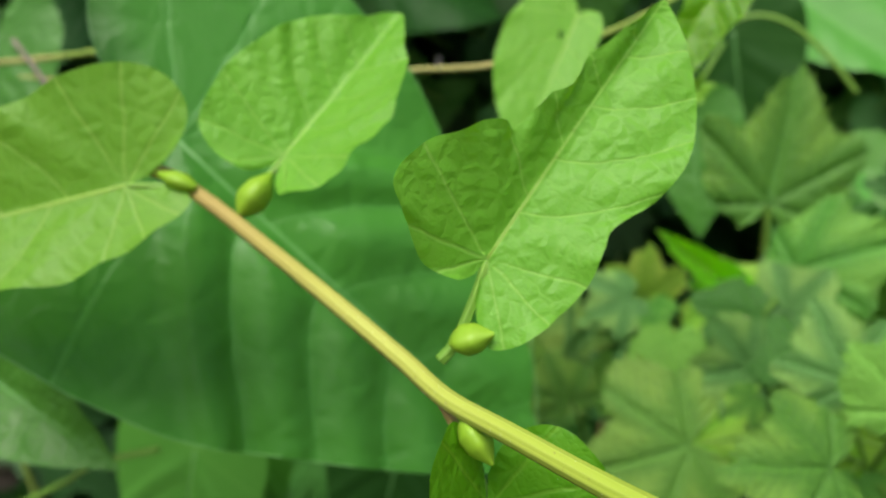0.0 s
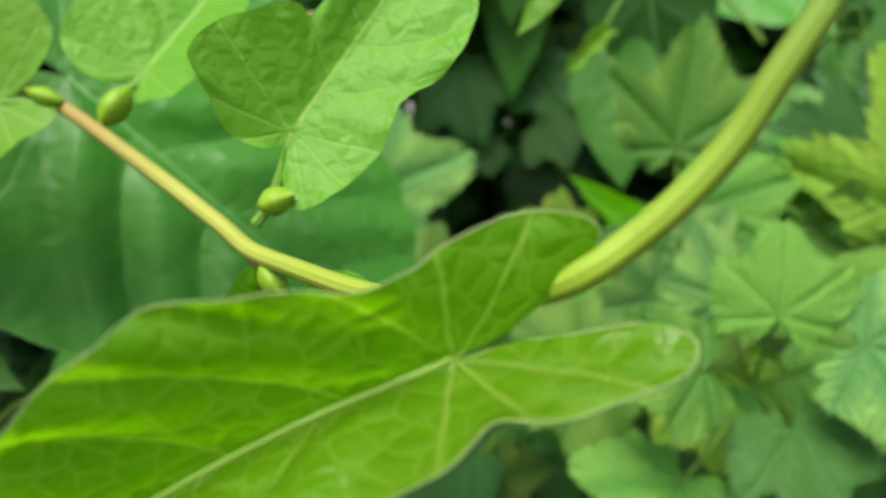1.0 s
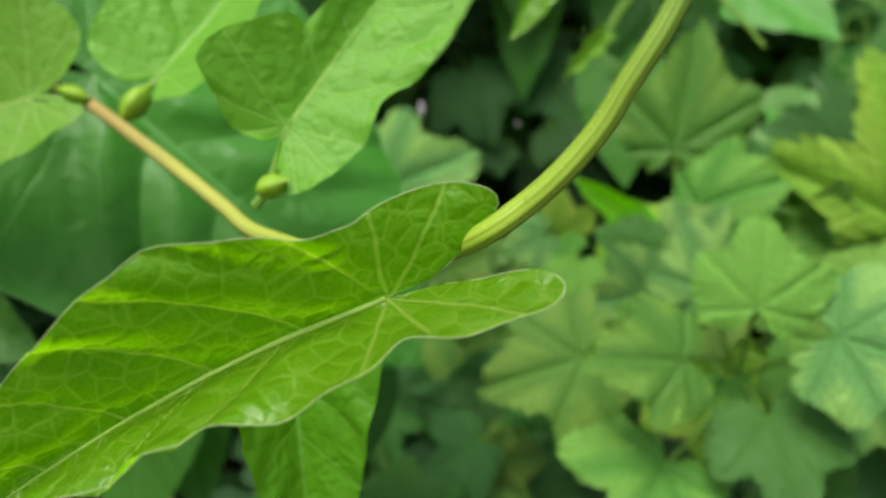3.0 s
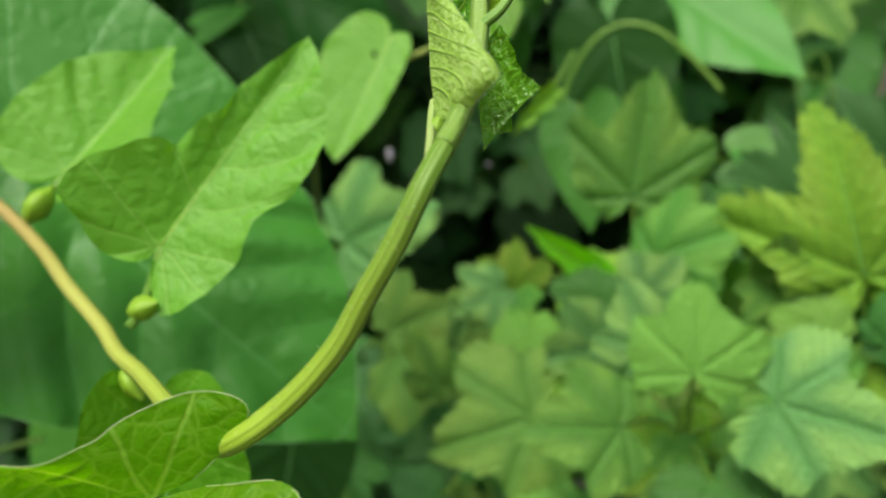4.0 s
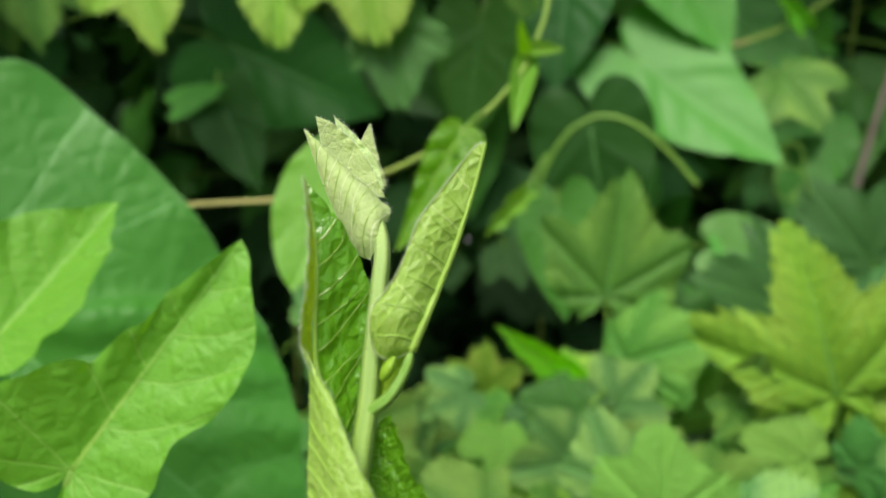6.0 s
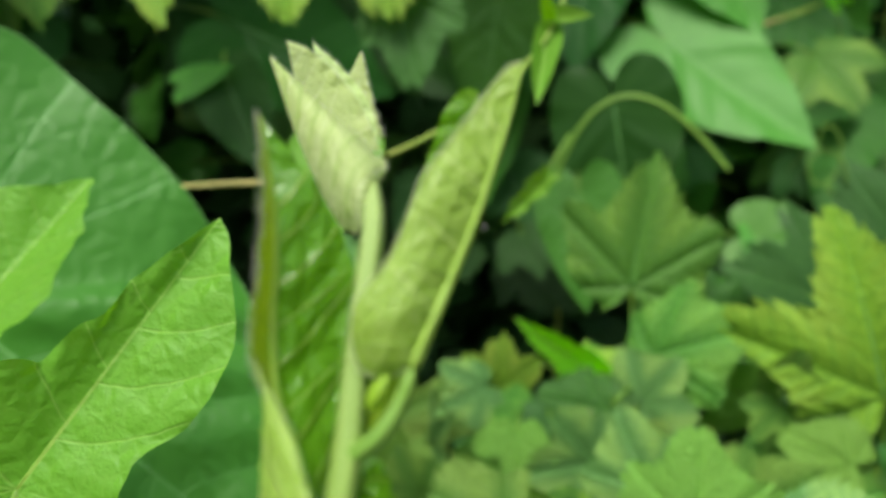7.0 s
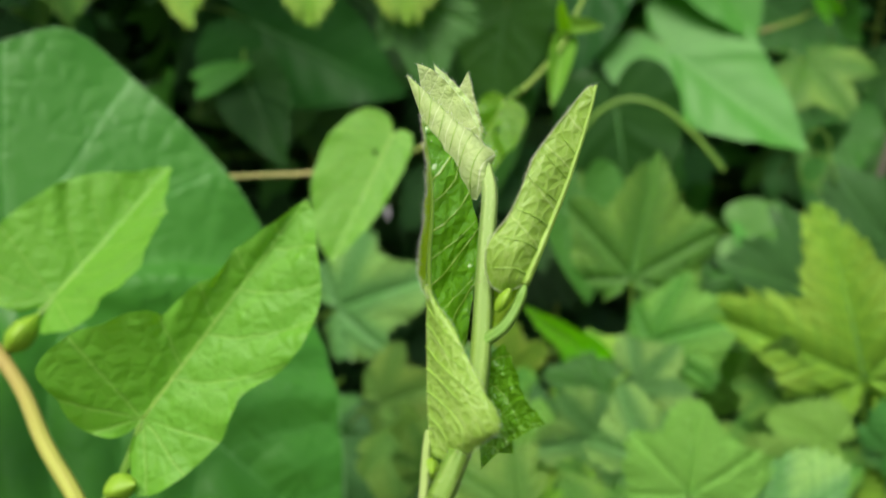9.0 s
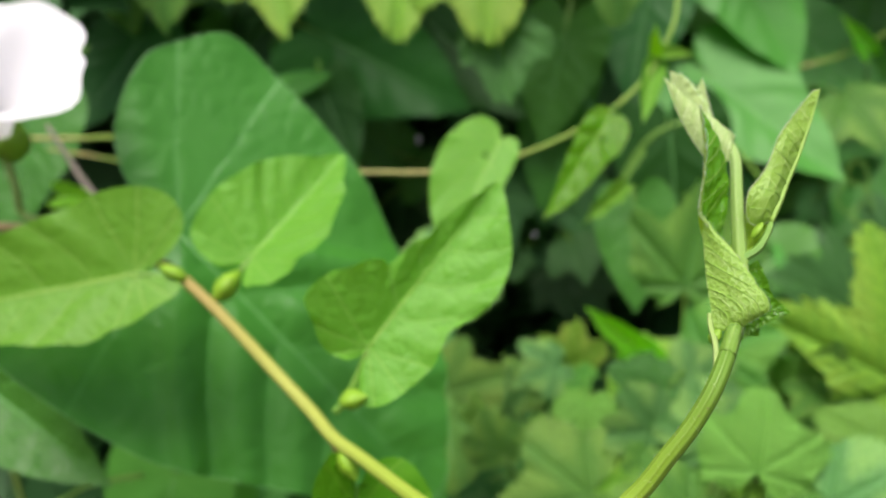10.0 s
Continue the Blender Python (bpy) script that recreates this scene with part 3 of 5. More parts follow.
stalk(vine, "side_shoot", [(0.0020, 0.0690, 0.8680), (0.0046, 0.0680, 0.8648), (0.0071, 0.0670, 0.8611), (0.0099, 0.0660, 0.8539), (0.0110, 0.0670, 0.8450)], 0.0009, 0.0006, STEM, "thin brownish side shoot")
bud(vine, (0.0452, 0.0240, 0.8790), (0.0500, 0.0170, 0.8806), 0.0010)

# the upright tip with its folded young leaves
def along(points, n):
    """n points at even steps along the eased line."""
    c = np.array([tuple(q) for q in catmull(points, 12)])
    d = np.concatenate([[0.0], np.cumsum(np.linalg.norm(np.diff(c, axis=0), axis=1))])
    return np.stack([np.interp(np.linspace(0, d[-1], n), d, c[:, k]) for k in range(3)], -1)


def half_leaf(name, curves, material, parent, label="", nu=16, nv=56, side=1.0, blister=0.0, ribs=0.2, wave=0.0, top=True, veins=0, vein_r=0.00011):
    """One half of a folded leaf, from its midrib through a middle line to its margin."""
    rows = [along(q, nv) for q in curves]
    f = np.linspace(0, len(rows) - 1, nu)
    if len(rows) == 3:
        a, m, e = rows
        t = (f / 2)[:, None, None]
        g = a * (1 - t) * (1 - 2 * t) + m * 4 * t * (1 - t) + e * t * (2 * t - 1)
    else:
        t = f[:, None, None]
        g = rows[0] * (1 - t) + rows[1] * t
    length = np.linalg.norm(np.diff(rows[0], axis=0), axis=1).sum()
    u = np.concatenate([np.zeros((1, nv)), np.cumsum(np.linalg.norm(np.diff(g, axis=0), axis=2), axis=0)]) / length
    v = np.tile(np.linspace(0, 1, nv), (nu, 1))
    s = v - 0.45 * u - 1.5 * u * u + 0.03 * side
    n = np.cross(np.gradient(g, axis=0), np.gradient(g, axis=1))
    n /= np.linalg.norm(n, axis=2, keepdims=True) + 1e-12
    lump = np.abs(np.sin(np.pi * s / ribs)) ** 0.6 * np.clip(u / 0.05, 0, 1) * (0.55 + 0.45 * np.abs(np.sin(np.pi * u / 0.075 + 5 * s)))
    ease = np.clip((1 - v) / 0.1, 0, 1) * np.clip(v / 0.06, 0, 1)
    rim = np.linspace(0, 1, nu)[:, None] ** 4
    g = g + n * ((blister * lump * ease + wave * rim * ease * np.sin(2 * np.pi * (6 * v + 0.3 * np.sin(9 * v))))[..., None])
    faces = [(j * nv + i, j * nv + i + 1, (j + 1) * nv + i + 1, (j + 1) * nv + i) for j in range(nu - 1) for i in range(nv - 1)]
    ob = part(name, to_mesh(name, g.reshape(-1, 3), faces, np.stack([u * side, v], -1).reshape(-1, 2)), material, parent, label)
    for k in range(veins):
        start_v = 0.04 + 0.86 * k / veins
        line = []
        for j in range(0, nu, 3):
            i = (start_v + 0.45 * u[j].mean() + 1.5 * u[j].mean() ** 2) * (nv - 1)
            if i > nv - 2:
                break
            a, w = int(i), i - int(i)
            line.append(Vector(g[j, a] * (1 - w) + g[j, a + 1] * w))
        if len(line) > 2:
            part("vein", tube("vein", line, vein_r, vein_r * 0.4, sides=6, per=5), RIB, ob)
    if top:
        ob.location = -parent.location
    return ob


L_RIB = [(0.0755, 0.0325, 0.9261), (0.0729, 0.0345, 0.9300), (0.0709, 0.0365, 0.9331), (0.0702, 0.0375, 0.9371), (0.0699, 0.0385, 0.9421), (0.0691, 0.0395, 0.9464), (0.0676, 0.0405, 0.9513)]
tip_l = half_leaf("leaf", [L_RIB,
                           [(0.0752, 0.0340, 0.9261), (0.0738, 0.0375, 0.9292), (0.0728, 0.0395, 0.9324), (0.0722, 0.0405, 0.9365), (0.0721, 0.0410, 0.9411), (0.0709, 0.0410, 0.9460), (0.0676, 0.0405, 0.9514)],
                           [(0.0749, 0.0355, 0.9261), (0.0744, 0.0395, 0.9292), (0.0745, 0.0415, 0.9330), (0.0745, 0.0425, 0.9376), (0.0737, 0.0428, 0.9412), (0.0720, 0.0420, 0.9453), (0.0676, 0.0405, 0.9514)]],
                  SHOOT, vine, "half-folded glossy blistered young leaf", nu=20, nv=72, blister=0.00042, ribs=0.17, veins=4, vein_r=0.00008)
roll = half_leaf("margin", [[(0.0734, 0.0340, 0.9300), (0.0711, 0.0360, 0.9325), (0.0702, 0.0370, 0.9346), (0.0700, 0.0372, 0.9369), (0.0698, 0.0382, 0.9409), (0.0692, 0.0392, 0.9458), (0.0676, 0.0405, 0.9514)],
                            [(0.0740, 0.0325, 0.9322), (0.0717, 0.0335, 0.9339), (0.0700, 0.0345, 0.9355), (0.0697, 0.0350, 0.9375), (0.0697, 0.0360, 0.9414), (0.0693, 0.0375, 0.9461), (0.0676, 0.0400, 0.9516)]],
                 LIME, tip_l, "rolled pale hairy margin", nu=8, side=-1.0, wave=0.00008, top=False)
flap = half_leaf("lobe", [[(0.0708, 0.0350, 0.9337), (0.0714, 0.0335, 0.9307), (0.0721, 0.0318, 0.9276), (0.0728, 0.0300, 0.9249), (0.0734, 0.0288, 0.9230), (0.0736, 0.0282, 0.9215), (0.0735, 0.0280, 0.9201)],
                          [(0.0705, 0.0346, 0.9348), (0.0729, 0.0318, 0.9322), (0.0745, 0.0298, 0.9294), (0.0764, 0.0275, 0.9273), (0.0777, 0.0262, 0.9255), (0.0772, 0.0260, 0.9237), (0.0751, 0.0270, 0.9204)],
                          [(0.0702, 0.0345, 0.9357), (0.0740, 0.0322, 0.9325), (0.0759, 0.0300, 0.9308), (0.0782, 0.0280, 0.9284), (0.0807, 0.0265, 0.9257), (0.0801, 0.0262, 0.9240), (0.0764, 0.0270, 0.9201)]],
                 PALE, tip_l, "folded lobe showing its pale ribbed underside", side=-1.0, blister=0.00020, ribs=0.3, veins=6, vein_r=0.00014, wave=0.00008, top=False)
lobe = half_leaf("lobe", [[(0.0766, 0.0345, 0.9271), (0.0772, 0.0340, 0.9234), (0.0778, 0.0335, 0.9197), (0.0784, 0.0330, 0.9166)],
                          [(0.0778, 0.0350, 0.9284), (0.0790, 0.0345, 0.9254), (0.0801, 0.0335, 0.9227), (0.0813, 0.0325, 0.9206)],
                          [(0.0792, 0.0345, 0.9301), (0.0808, 0.0335, 0.9278), (0.0820, 0.0325, 0.9255), (0.0845, 0.0310, 0.9238)]],
                 SHOOT, tip_l, "glossy lower lobe", nv=36, blister=0.00035, ribs=0.3, wave=0.00015, top=False)
half_leaf("lobe", [[(0.0790, 0.0335, 0.9222), (0.0790, 0.0335, 0.9203), (0.0788, 0.0338, 0.9183)],
                   [(0.0801, 0.0330, 0.9223), (0.0801, 0.0330, 0.9208), (0.0802, 0.0335, 0.9186)],
                   [(0.0818, 0.0322, 0.9227), (0.0812, 0.0326, 0.9214), (0.0815, 0.0333, 0.9189)]],
          SHOOT, tip_l, "small dark lobe under the fold", nv=24, blister=0.0002, ribs=0.4, wave=0.0001, top=False)
part("midrib", tube("midrib", L_RIB, 0.00034, 0.00012, sides=8, per=6), RIB, tip_l)
stalk(vine, "petiole", [(0.0748, 0.0222, 0.9160), (0.0744, 0.0245, 0.9188), (0.0737, 0.0275, 0.9206), (0.0735, 0.0290, 0.9220)], 0.00048, 0.00044, HAIRY, "short downy petiole", sides=8)
R_RIB = [(0.0805, 0.0372, 0.9358), (0.0814, 0.0385, 0.9388), (0.0821, 0.0402, 0.9414), (0.0831, 0.0418, 0.9450), (0.0839, 0.0433, 0.9487), (0.0846, 0.0448, 0.9526), (0.0850, 0.0460, 0.9561)]
R_EDGE = [(0.0805, 0.0372, 0.9358), (0.0787, 0.0368, 0.9349), (0.0771, 0.0362, 0.9356), (0.0764, 0.0362, 0.9378), (0.0766, 0.0366, 0.9401), (0.0779, 0.0378, 0.9423), (0.0789, 0.0390, 0.9450), (0.0797, 0.0405, 0.9483), (0.0817, 0.0432, 0.9519), (0.0839, 0.0455, 0.9555), (0.0850, 0.0460, 0.9561)]
tip_r = half_leaf("leaf", [R_RIB,
                           [(0.0806, 0.0371, 0.9359), (0.0795, 0.0362, 0.9370), (0.0793, 0.0362, 0.9395), (0.0798, 0.0374, 0.9415), (0.0806, 0.0391, 0.9443), (0.0817, 0.0410, 0.9479), (0.0830, 0.0435, 0.9512), (0.0844, 0.0452, 0.9544), (0.0850, 0.0460, 0.9561)],
                           R_EDGE], PALE, vine, "folded pale young leaf showing its ribbed underside", nu=20, nv=80, blister=0.00014, ribs=0.16, wave=0.00012, veins=7, vein_r=0.00015)
half_leaf("underside", [R_RIB,
                        [(0.0802, 0.0385, 0.9352), (0.0808, 0.0400, 0.9363), (0.0817, 0.0410, 0.9398), (0.0827, 0.0424, 0.9436), (0.0837, 0.0438, 0.9477), (0.0847, 0.0450, 0.9521), (0.0850, 0.0460, 0.9561)]], LIME, tip_r, "pale far half of the blade", nu=6, top=False)
half_leaf("lobe", [[(0.0771, 0.0350, 0.9296), (0.0790, 0.0356, 0.9313), (0.0799, 0.0368, 0.9335), (0.0804, 0.0376, 0.9357)],
                   [(0.0758, 0.0378, 0.9291), (0.0759, 0.0395, 0.9315), (0.0763, 0.0405, 0.9339), (0.0776, 0.0408, 0.9367)]], LIME, tip_r, "lower lobe of the far half", nu=8, nv=24, blister=0.0001, top=False)
part("midrib", tube("midrib", R_RIB, 0.0005, 0.00014, sides=8, per=6), RIB, tip_r, "thick pale midrib")
part("margin", tube("margin", R_EDGE, 0.00006, 0.00006, sides=5, per=8), RIM, tip_r, "pale hairy margin")
stalk(vine, "petiole", [(0.0768, 0.0345, 0.9291), (0.0774, 0.0345, 0.9301), (0.0791, 0.0350, 0.9317), (0.0801, 0.0362, 0.9338), (0.0806, 0.0371, 0.9359)], 0.00075, 0.0005, PETIOLE, "curved petiole running into a thick midrib", sides=10, nose=6)
tip_stalk = stalk(vine, "tip_stalk", [(0.0760, 0.0235, 0.9180), (0.0766, 0.0260, 0.9200), (0.0774, 0.0300, 0.9241), (0.0771, 0.0338, 0.9288), (0.0767, 0.0358, 0.9312), (0.0761, 0.0385, 0.9351), (0.0754, 0.0420, 0.9399), (0.0749, 0.0445, 0.9434), (0.0739, 0.0465, 0.9456), (0.0720, 0.0490, 0.9480)], 0.00118, 0.00082, TIP_STALK, "pale downy stalk of the tip", sides=14)
tip_t = half_leaf("leaf", [[(0.0733, 0.0455, 0.9425), (0.0715, 0.0465, 0.9428), (0.0690, 0.0485, 0.9449), (0.0654, 0.0510, 0.9496), (0.0621, 0.0530, 0.9555)],
                           [(0.0742, 0.0450, 0.9450), (0.0729, 0.0455, 0.9466), (0.0709, 0.0475, 0.9488), (0.0670, 0.0505, 0.9513), (0.0622, 0.0530, 0.9556)],
                           [(0.0737, 0.0470, 0.9457), (0.0744, 0.0485, 0.9473), (0.0726, 0.0500, 0.9486), (0.0675, 0.0520, 0.9516), (0.0621, 0.0532, 0.9556)]], DOWNY, vine, "folded pale downy tip leaf", blister=0.00016, ribs=0.16, wave=0.0001, veins=6, vein_r=0.00009)
tip_2 = half_leaf("leaf", [[(0.0667, 0.0530, 0.9481), (0.0641, 0.0545, 0.9526), (0.0627, 0.0550, 0.9571)],
                           [(0.0720, 0.0545, 0.9481), (0.0690, 0.0555, 0.9527), (0.0651, 0.0553, 0.9562), (0.0627, 0.0552, 0.9571)]], DOWNY, vine, "pointed downy tip leaflet", nu=10, nv=36, blister=0.00016, wave=0.0002)
tip_3 = half_leaf("leaf", [[(0.0674, 0.0555, 0.9496), (0.0655, 0.0560, 0.9541), (0.0645, 0.0565, 0.9571)],
                           [(0.0716, 0.0555, 0.9489), (0.0699, 0.0565, 0.9524), (0.0672, 0.0567, 0.9551), (0.0645, 0.0567, 0.9571)]], DOWNY, vine, "pointed downy tip leaflet", nu=10, nv=30, blister=0.00016, wave=0.0002)
tip_4 = half_leaf("leaf", [[(0.0690, 0.0565, 0.9489), (0.0677, 0.0570, 0.9533), (0.0685, 0.0580, 0.9565)],
                           [(0.0717, 0.0560, 0.9493), (0.0701, 0.0570, 0.9529), (0.0686, 0.0582, 0.9565)]], DOWNY, vine, "small downy tip leaflet with a drawn-out point", nu=10, nv=30, blister=0.00016, wave=0.0002)


def fuzz(ob, count, length, margin=True, seed=0, rings=0):
    """Short soft hairs along a leaf's margin or all over a stalk, too many to count."""
    me = ob.data
    rng = random.Random(seed)
    vs = me.vertices
    pick = range(len(vs) - rings, len(vs)) if margin and rings else range(len(vs))
    verts, faces = [], []
    for i in range(count):
        v = vs[rng.choice(pick)]
        co = v.co + Vector([rng.uniform(-1, 1) * 0.0003 for q in range(3)]) * (1 if not margin else 0.5)
        d = (v.normal * rng.choice((1, -1) if margin else (1,)) * rng.uniform(0.2, 1) + Vector([rng.uniform(-1, 1) for q in range(3)]) * 0.7).normalized()
        if margin:
            d = (d * 0.6 + (v.co - vs[len(vs) // 2].co).normalized() * 0.5).normalized()
        n = d.orthogonal().normalized() * 0.000009
        m = d.cross(n)
        o = len(verts)
        tip = co + d * length * rng.uniform(0.5, 1.2)
        verts += [co + n, co - n * 0.5 + m * 0.87, co - n * 0.5 - m * 0.87, tip]
        faces += [(o, o + 1, o + 3), (o + 1, o + 2, o + 3), (o + 2, o, o + 3)]
    h = part("hairs", to_mesh("hairs", verts, faces), HAIR, ob, "short pale down")
    tagged(h, kind="stuff")


fuzz(roll, 900, 0.0005, seed=1, rings=56)
fuzz(flap, 420, 0.0005, seed=5, rings=56)
fuzz(tip_r, 600, 0.0005, seed=2, rings=80)
fuzz(tip_stalk, 700, 0.0004, margin=False, seed=10)
fuzz(tip_t, 420, 0.0005, seed=3, rings=56)
fuzz(tip_2, 260, 0.0005, seed=4, rings=36)
fuzz(tip_3, 240, 0.0005, seed=6, rings=30)
fuzz(tip_4, 240, 0.0005, seed=7, rings=30)
fuzz(stem, 2600, 0.00045, margin=False, seed=9)
bud(vine, (0.0781, 0.0355, 0.9331), (0.0792, 0.0360, 0.9355), 0.0005, "tiny bud under a folded blade")
bud(vine, (0.0741, 0.0268, 0.9184), (0.0748, 0.0262, 0.9208), 0.0008)

# ---- the old bindweed behind it ----
old_vine = thing("bindweed_vine", "old bindweed vine with very large dark heart-shaped leaves", "climbing plant", at=(-0.1599, 0.2000, 0.8448))
LEAF_L = ([(0, 1.0), (5, 0.89), (13, 0.78), (22, 0.68), (32, 0.61), (45, 0.56), (59, 0.51), (76, 0.48), (90, 0.48), (100, 0.49), (109, 0.46), (122, 0.39), (130, 0.27), (138, 0.12), (142, 0.05)],
          [(0, 1.0), (6, 0.91), (14, 0.82), (22, 0.76), (33, 0.67), (45, 0.59), (55, 0.555), (66, 0.52), (81, 0.50), (99, 0.50), (114, 0.55), (125, 0.59), (129, 0.56), (133, 0.52), (139, 0.495), (144, 0.50), (149, 0.44), (157, 0.37), (166, 0.30), (178, 0.19), (190, 0.08)])
leaf(old_vine, LEAF_L, (-0.0989, 0.1575, 0.8873), (0.0110, 0.1847, 0.7869), (0.549, -0.732, 0.403), OLD, [(-0.1655, 0.2000, 0.8579), (-0.1293, 0.1850, 0.8716)],
     "very large dull blue-green leaf", n=90, rings=26, fold=-6, fold_right=4, ruffle=0.012, waves=6, swell=0.030, rim=0.00022, seed=12, stalk_r=0.0015)
leaf(old_vine, "arrow", (-0.1906, 0.1500, 0.8161), (-0.1036, 0.1320, 0.7937), (0.1, -1, 0.5), OLD, [(-0.2506, 0.1800, 0.7999)], "dark folded leaf", fold=20, swell=0.012, seed=13)
leaf(old_vine, "heart", (-0.1580, 0.2562, 0.7191), (-0.1653, 0.2431, 0.6189), (0.0, -1, 0.0), MIDDLE, [(-0.1529, 0.2366, 0.7861)], "large dark leaf in shade", fold=8, swell=0.012, seed=14)
# SHADED paints this leaf's shade into its green
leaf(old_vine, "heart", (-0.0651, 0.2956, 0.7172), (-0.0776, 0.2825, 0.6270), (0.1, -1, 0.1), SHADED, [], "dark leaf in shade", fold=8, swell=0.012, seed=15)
leaf(old_vine, "heart", (-0.1532, 0.2825, 0.7131), (-0.1363, 0.2694, 0.6297), (0.1, -1, 0.1), OLD, [], "green leaf in shade", fold=8, swell=0.012, seed=16)
stalk(old_vine, "stem", [(-0.2240, 0.2100, 0.7006), (-0.1852, 0.2000, 0.7290), (-0.1600, 0.1900, 0.7497), (-0.1326, 0.1900, 0.7618)], 0.0014, 0.0012, PETIOLE, "thin green stalk")
stalk(old_vine, "stem", [(-0.4142, 0.3219, 0.8768), (-0.2609, 0.2825, 0.8968), (-0.2021, 0.2694, 0.9051), (-0.1391, 0.2562, 0.9053)], 0.0013, 0.0012, VINE, "thin vine")
stalk(old_vine, "stem", [(-0.2922, 0.3087, 0.8857), (-0.2364, 0.2956, 0.8875), (-0.1890, 0.2825, 0.8870)], 0.0008, 0.0008, VINE, "thin vine")

# ---- the vine that crosses behind ----
rear = thing("bindweed_vine", "thin tan vine crossing behind with small bright leaves", "climbing plant", at=(-0.0041, 0.2562, 0.9150))
stalk(rear, "stem", [(-0.1114, 0.2366, 0.8939), (-0.0829, 0.2431, 0.9044), (-0.0598, 0.2497, 0.9081), (-0.0282, 0.2562, 0.9124), (0.0059, 0.2562, 0.9236), (0.0301, 0.2562, 0.9367), (0.0499, 0.2628, 0.9528), (0.0619, 0.2694, 0.9695), (0.0660, 0.2759, 0.9817), (0.0687, 0.2825, 0.9963), (0.0660, 0.2956, 1.0206)],
      0.0011, 0.0009, VINE, "tan vine turning green", sides=10)
LEAF_E = ([(0, 1.0), (7, 0.94), (20, 0.77), (46, 0.53), (75, 0.37), (112, 0.26), (135, 0.17), (160, 0.06)],
          [(0, 1.0), (6, 0.82), (17, 0.55), (30, 0.36), (46, 0.25), (75, 0.18), (110, 0.13), (150, 0.05)])
leaf(rear, LEAF_E, (0.0036, 0.2405, 0.9320), (-0.0077, 0.2100, 0.8861), (0.1, -1, 0.35), YOUNG, [(0.0085, 0.2562, 0.9255)], "bright small leaf with a hole", n=90, rings=26, fold=10, swell=0.002, ruffle=0.008, seed=17, holes=[(0.05, 0.16, 0.018)])
LEAF_F = ([(0, 1.0), (3, 0.81), (10, 0.56), (25, 0.34), (59, 0.19), (110, 0.12), (150, 0.06)],
          [(0, 1.0), (8, 0.83), (16, 0.60), (29, 0.40), (60, 0.27), (94, 0.19), (121, 0.12), (150, 0.06)])
leaf(rear, LEAF_F, (0.0485, 0.2220, 0.9474), (0.0299, 0.2100, 0.9048), (0.2, -1, 0.3), FRONT, [(0.0489, 0.2563, 0.9521)], "bright narrow curled leaf with a hole", n=90, rings=26, fold=16, swell=0.025, seed=18, holes=[(-0.06, 0.17, 0.022)])
leaf(rear, "arrow", (0.0642, 0.2720, 0.9774), (0.0605, 0.2628, 0.9895), (-0.5, -1, 0.3), FRONT, [], "small young leaf", n=40, rings=8, fold=40, seed=19)
leaf(rear, "arrow", (0.0655, 0.2720, 0.9775), (0.0785, 0.2628, 0.9779), (0.2, -1, 0.3), YOUNG, [], "small young leaf", n=40, rings=8, fold=35, seed=20)
leaf(rear, "arrow", (0.0624, 0.2694, 0.9670), (0.0622, 0.2562, 0.9464), (0.2, -1, 0.3), YOUNG, [], "small young leaf", n=40, rings=8, fold=45, seed=21)
# the arched stalk
stalk(rear, "stem", [(0.0543, 0.4750, 0.8961), (0.0594, 0.4750, 0.9112), (0.0674, 0.4750, 0.9291), (0.0784, 0.4750, 0.9422), (0.0949, 0.4750, 0.9492), (0.1159, 0.4750, 0.9444), (0.1380, 0.4750, 0.9287), (0.1590, 0.4750, 0.9082)], 0.0016, 0.0016, PETIOLE, "thin arched stalk")
leaf(rear, "arrow", (0.0557, 0.3610, 0.9047), (0.0383, 0.3480, 0.8841), (0.2, -1, 0.3), YOUNG, [(0.0670, 0.3740, 0.9295)], "narrow curled young leaf", n=40, rings=8, fold=55, ruffle=0.04, seed=22)

# ---- dark bindweed at the back ----
back = thing("bindweed_vine", "dense bindweed with broad dark leaves on the bush", "climbing plant", at=(0.0996, 0.6154, 0.8708))
def own_stalk(b, t):
    b, t = Vector(b), Vector(t)
    d = b - t
    return [b + d * 0.75 + Vector((0, 0.035, -0.018)), b + d * 0.35 + Vector((0, 0.012, -0.004))]
def broad(b, t, mat, seed, kind="heart", face=UP, st=(), label="broad dark green leaf", **k):
    leaf(back, kind, b, t, face, mat, st or own_stalk(b, t), label, fold=k.pop("fold", 7), swell=0.012, ruffle=0.012, n=48, rings=12, seed=seed, droop=0.15, **k)
broad((0.1208, 0.6462, 0.9925), (0.2363, 0.6000, 0.9170), MIDDLE, 30, face=(0.1, -1, 0.5))
broad((0.1209, 0.6769, 1.1037), (0.1933, 0.6462, 0.9997), MIDDLE, 31, face=(0.1, -1, 0.5))
# the SHADED ones here are darkened in colour for shade
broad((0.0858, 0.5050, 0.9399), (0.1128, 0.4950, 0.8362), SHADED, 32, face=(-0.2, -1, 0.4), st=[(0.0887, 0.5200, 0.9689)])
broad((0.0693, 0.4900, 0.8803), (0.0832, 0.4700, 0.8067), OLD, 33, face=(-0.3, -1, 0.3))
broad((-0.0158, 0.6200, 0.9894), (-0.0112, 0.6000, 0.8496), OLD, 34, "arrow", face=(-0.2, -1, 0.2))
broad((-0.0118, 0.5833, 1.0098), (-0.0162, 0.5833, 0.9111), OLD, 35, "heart")
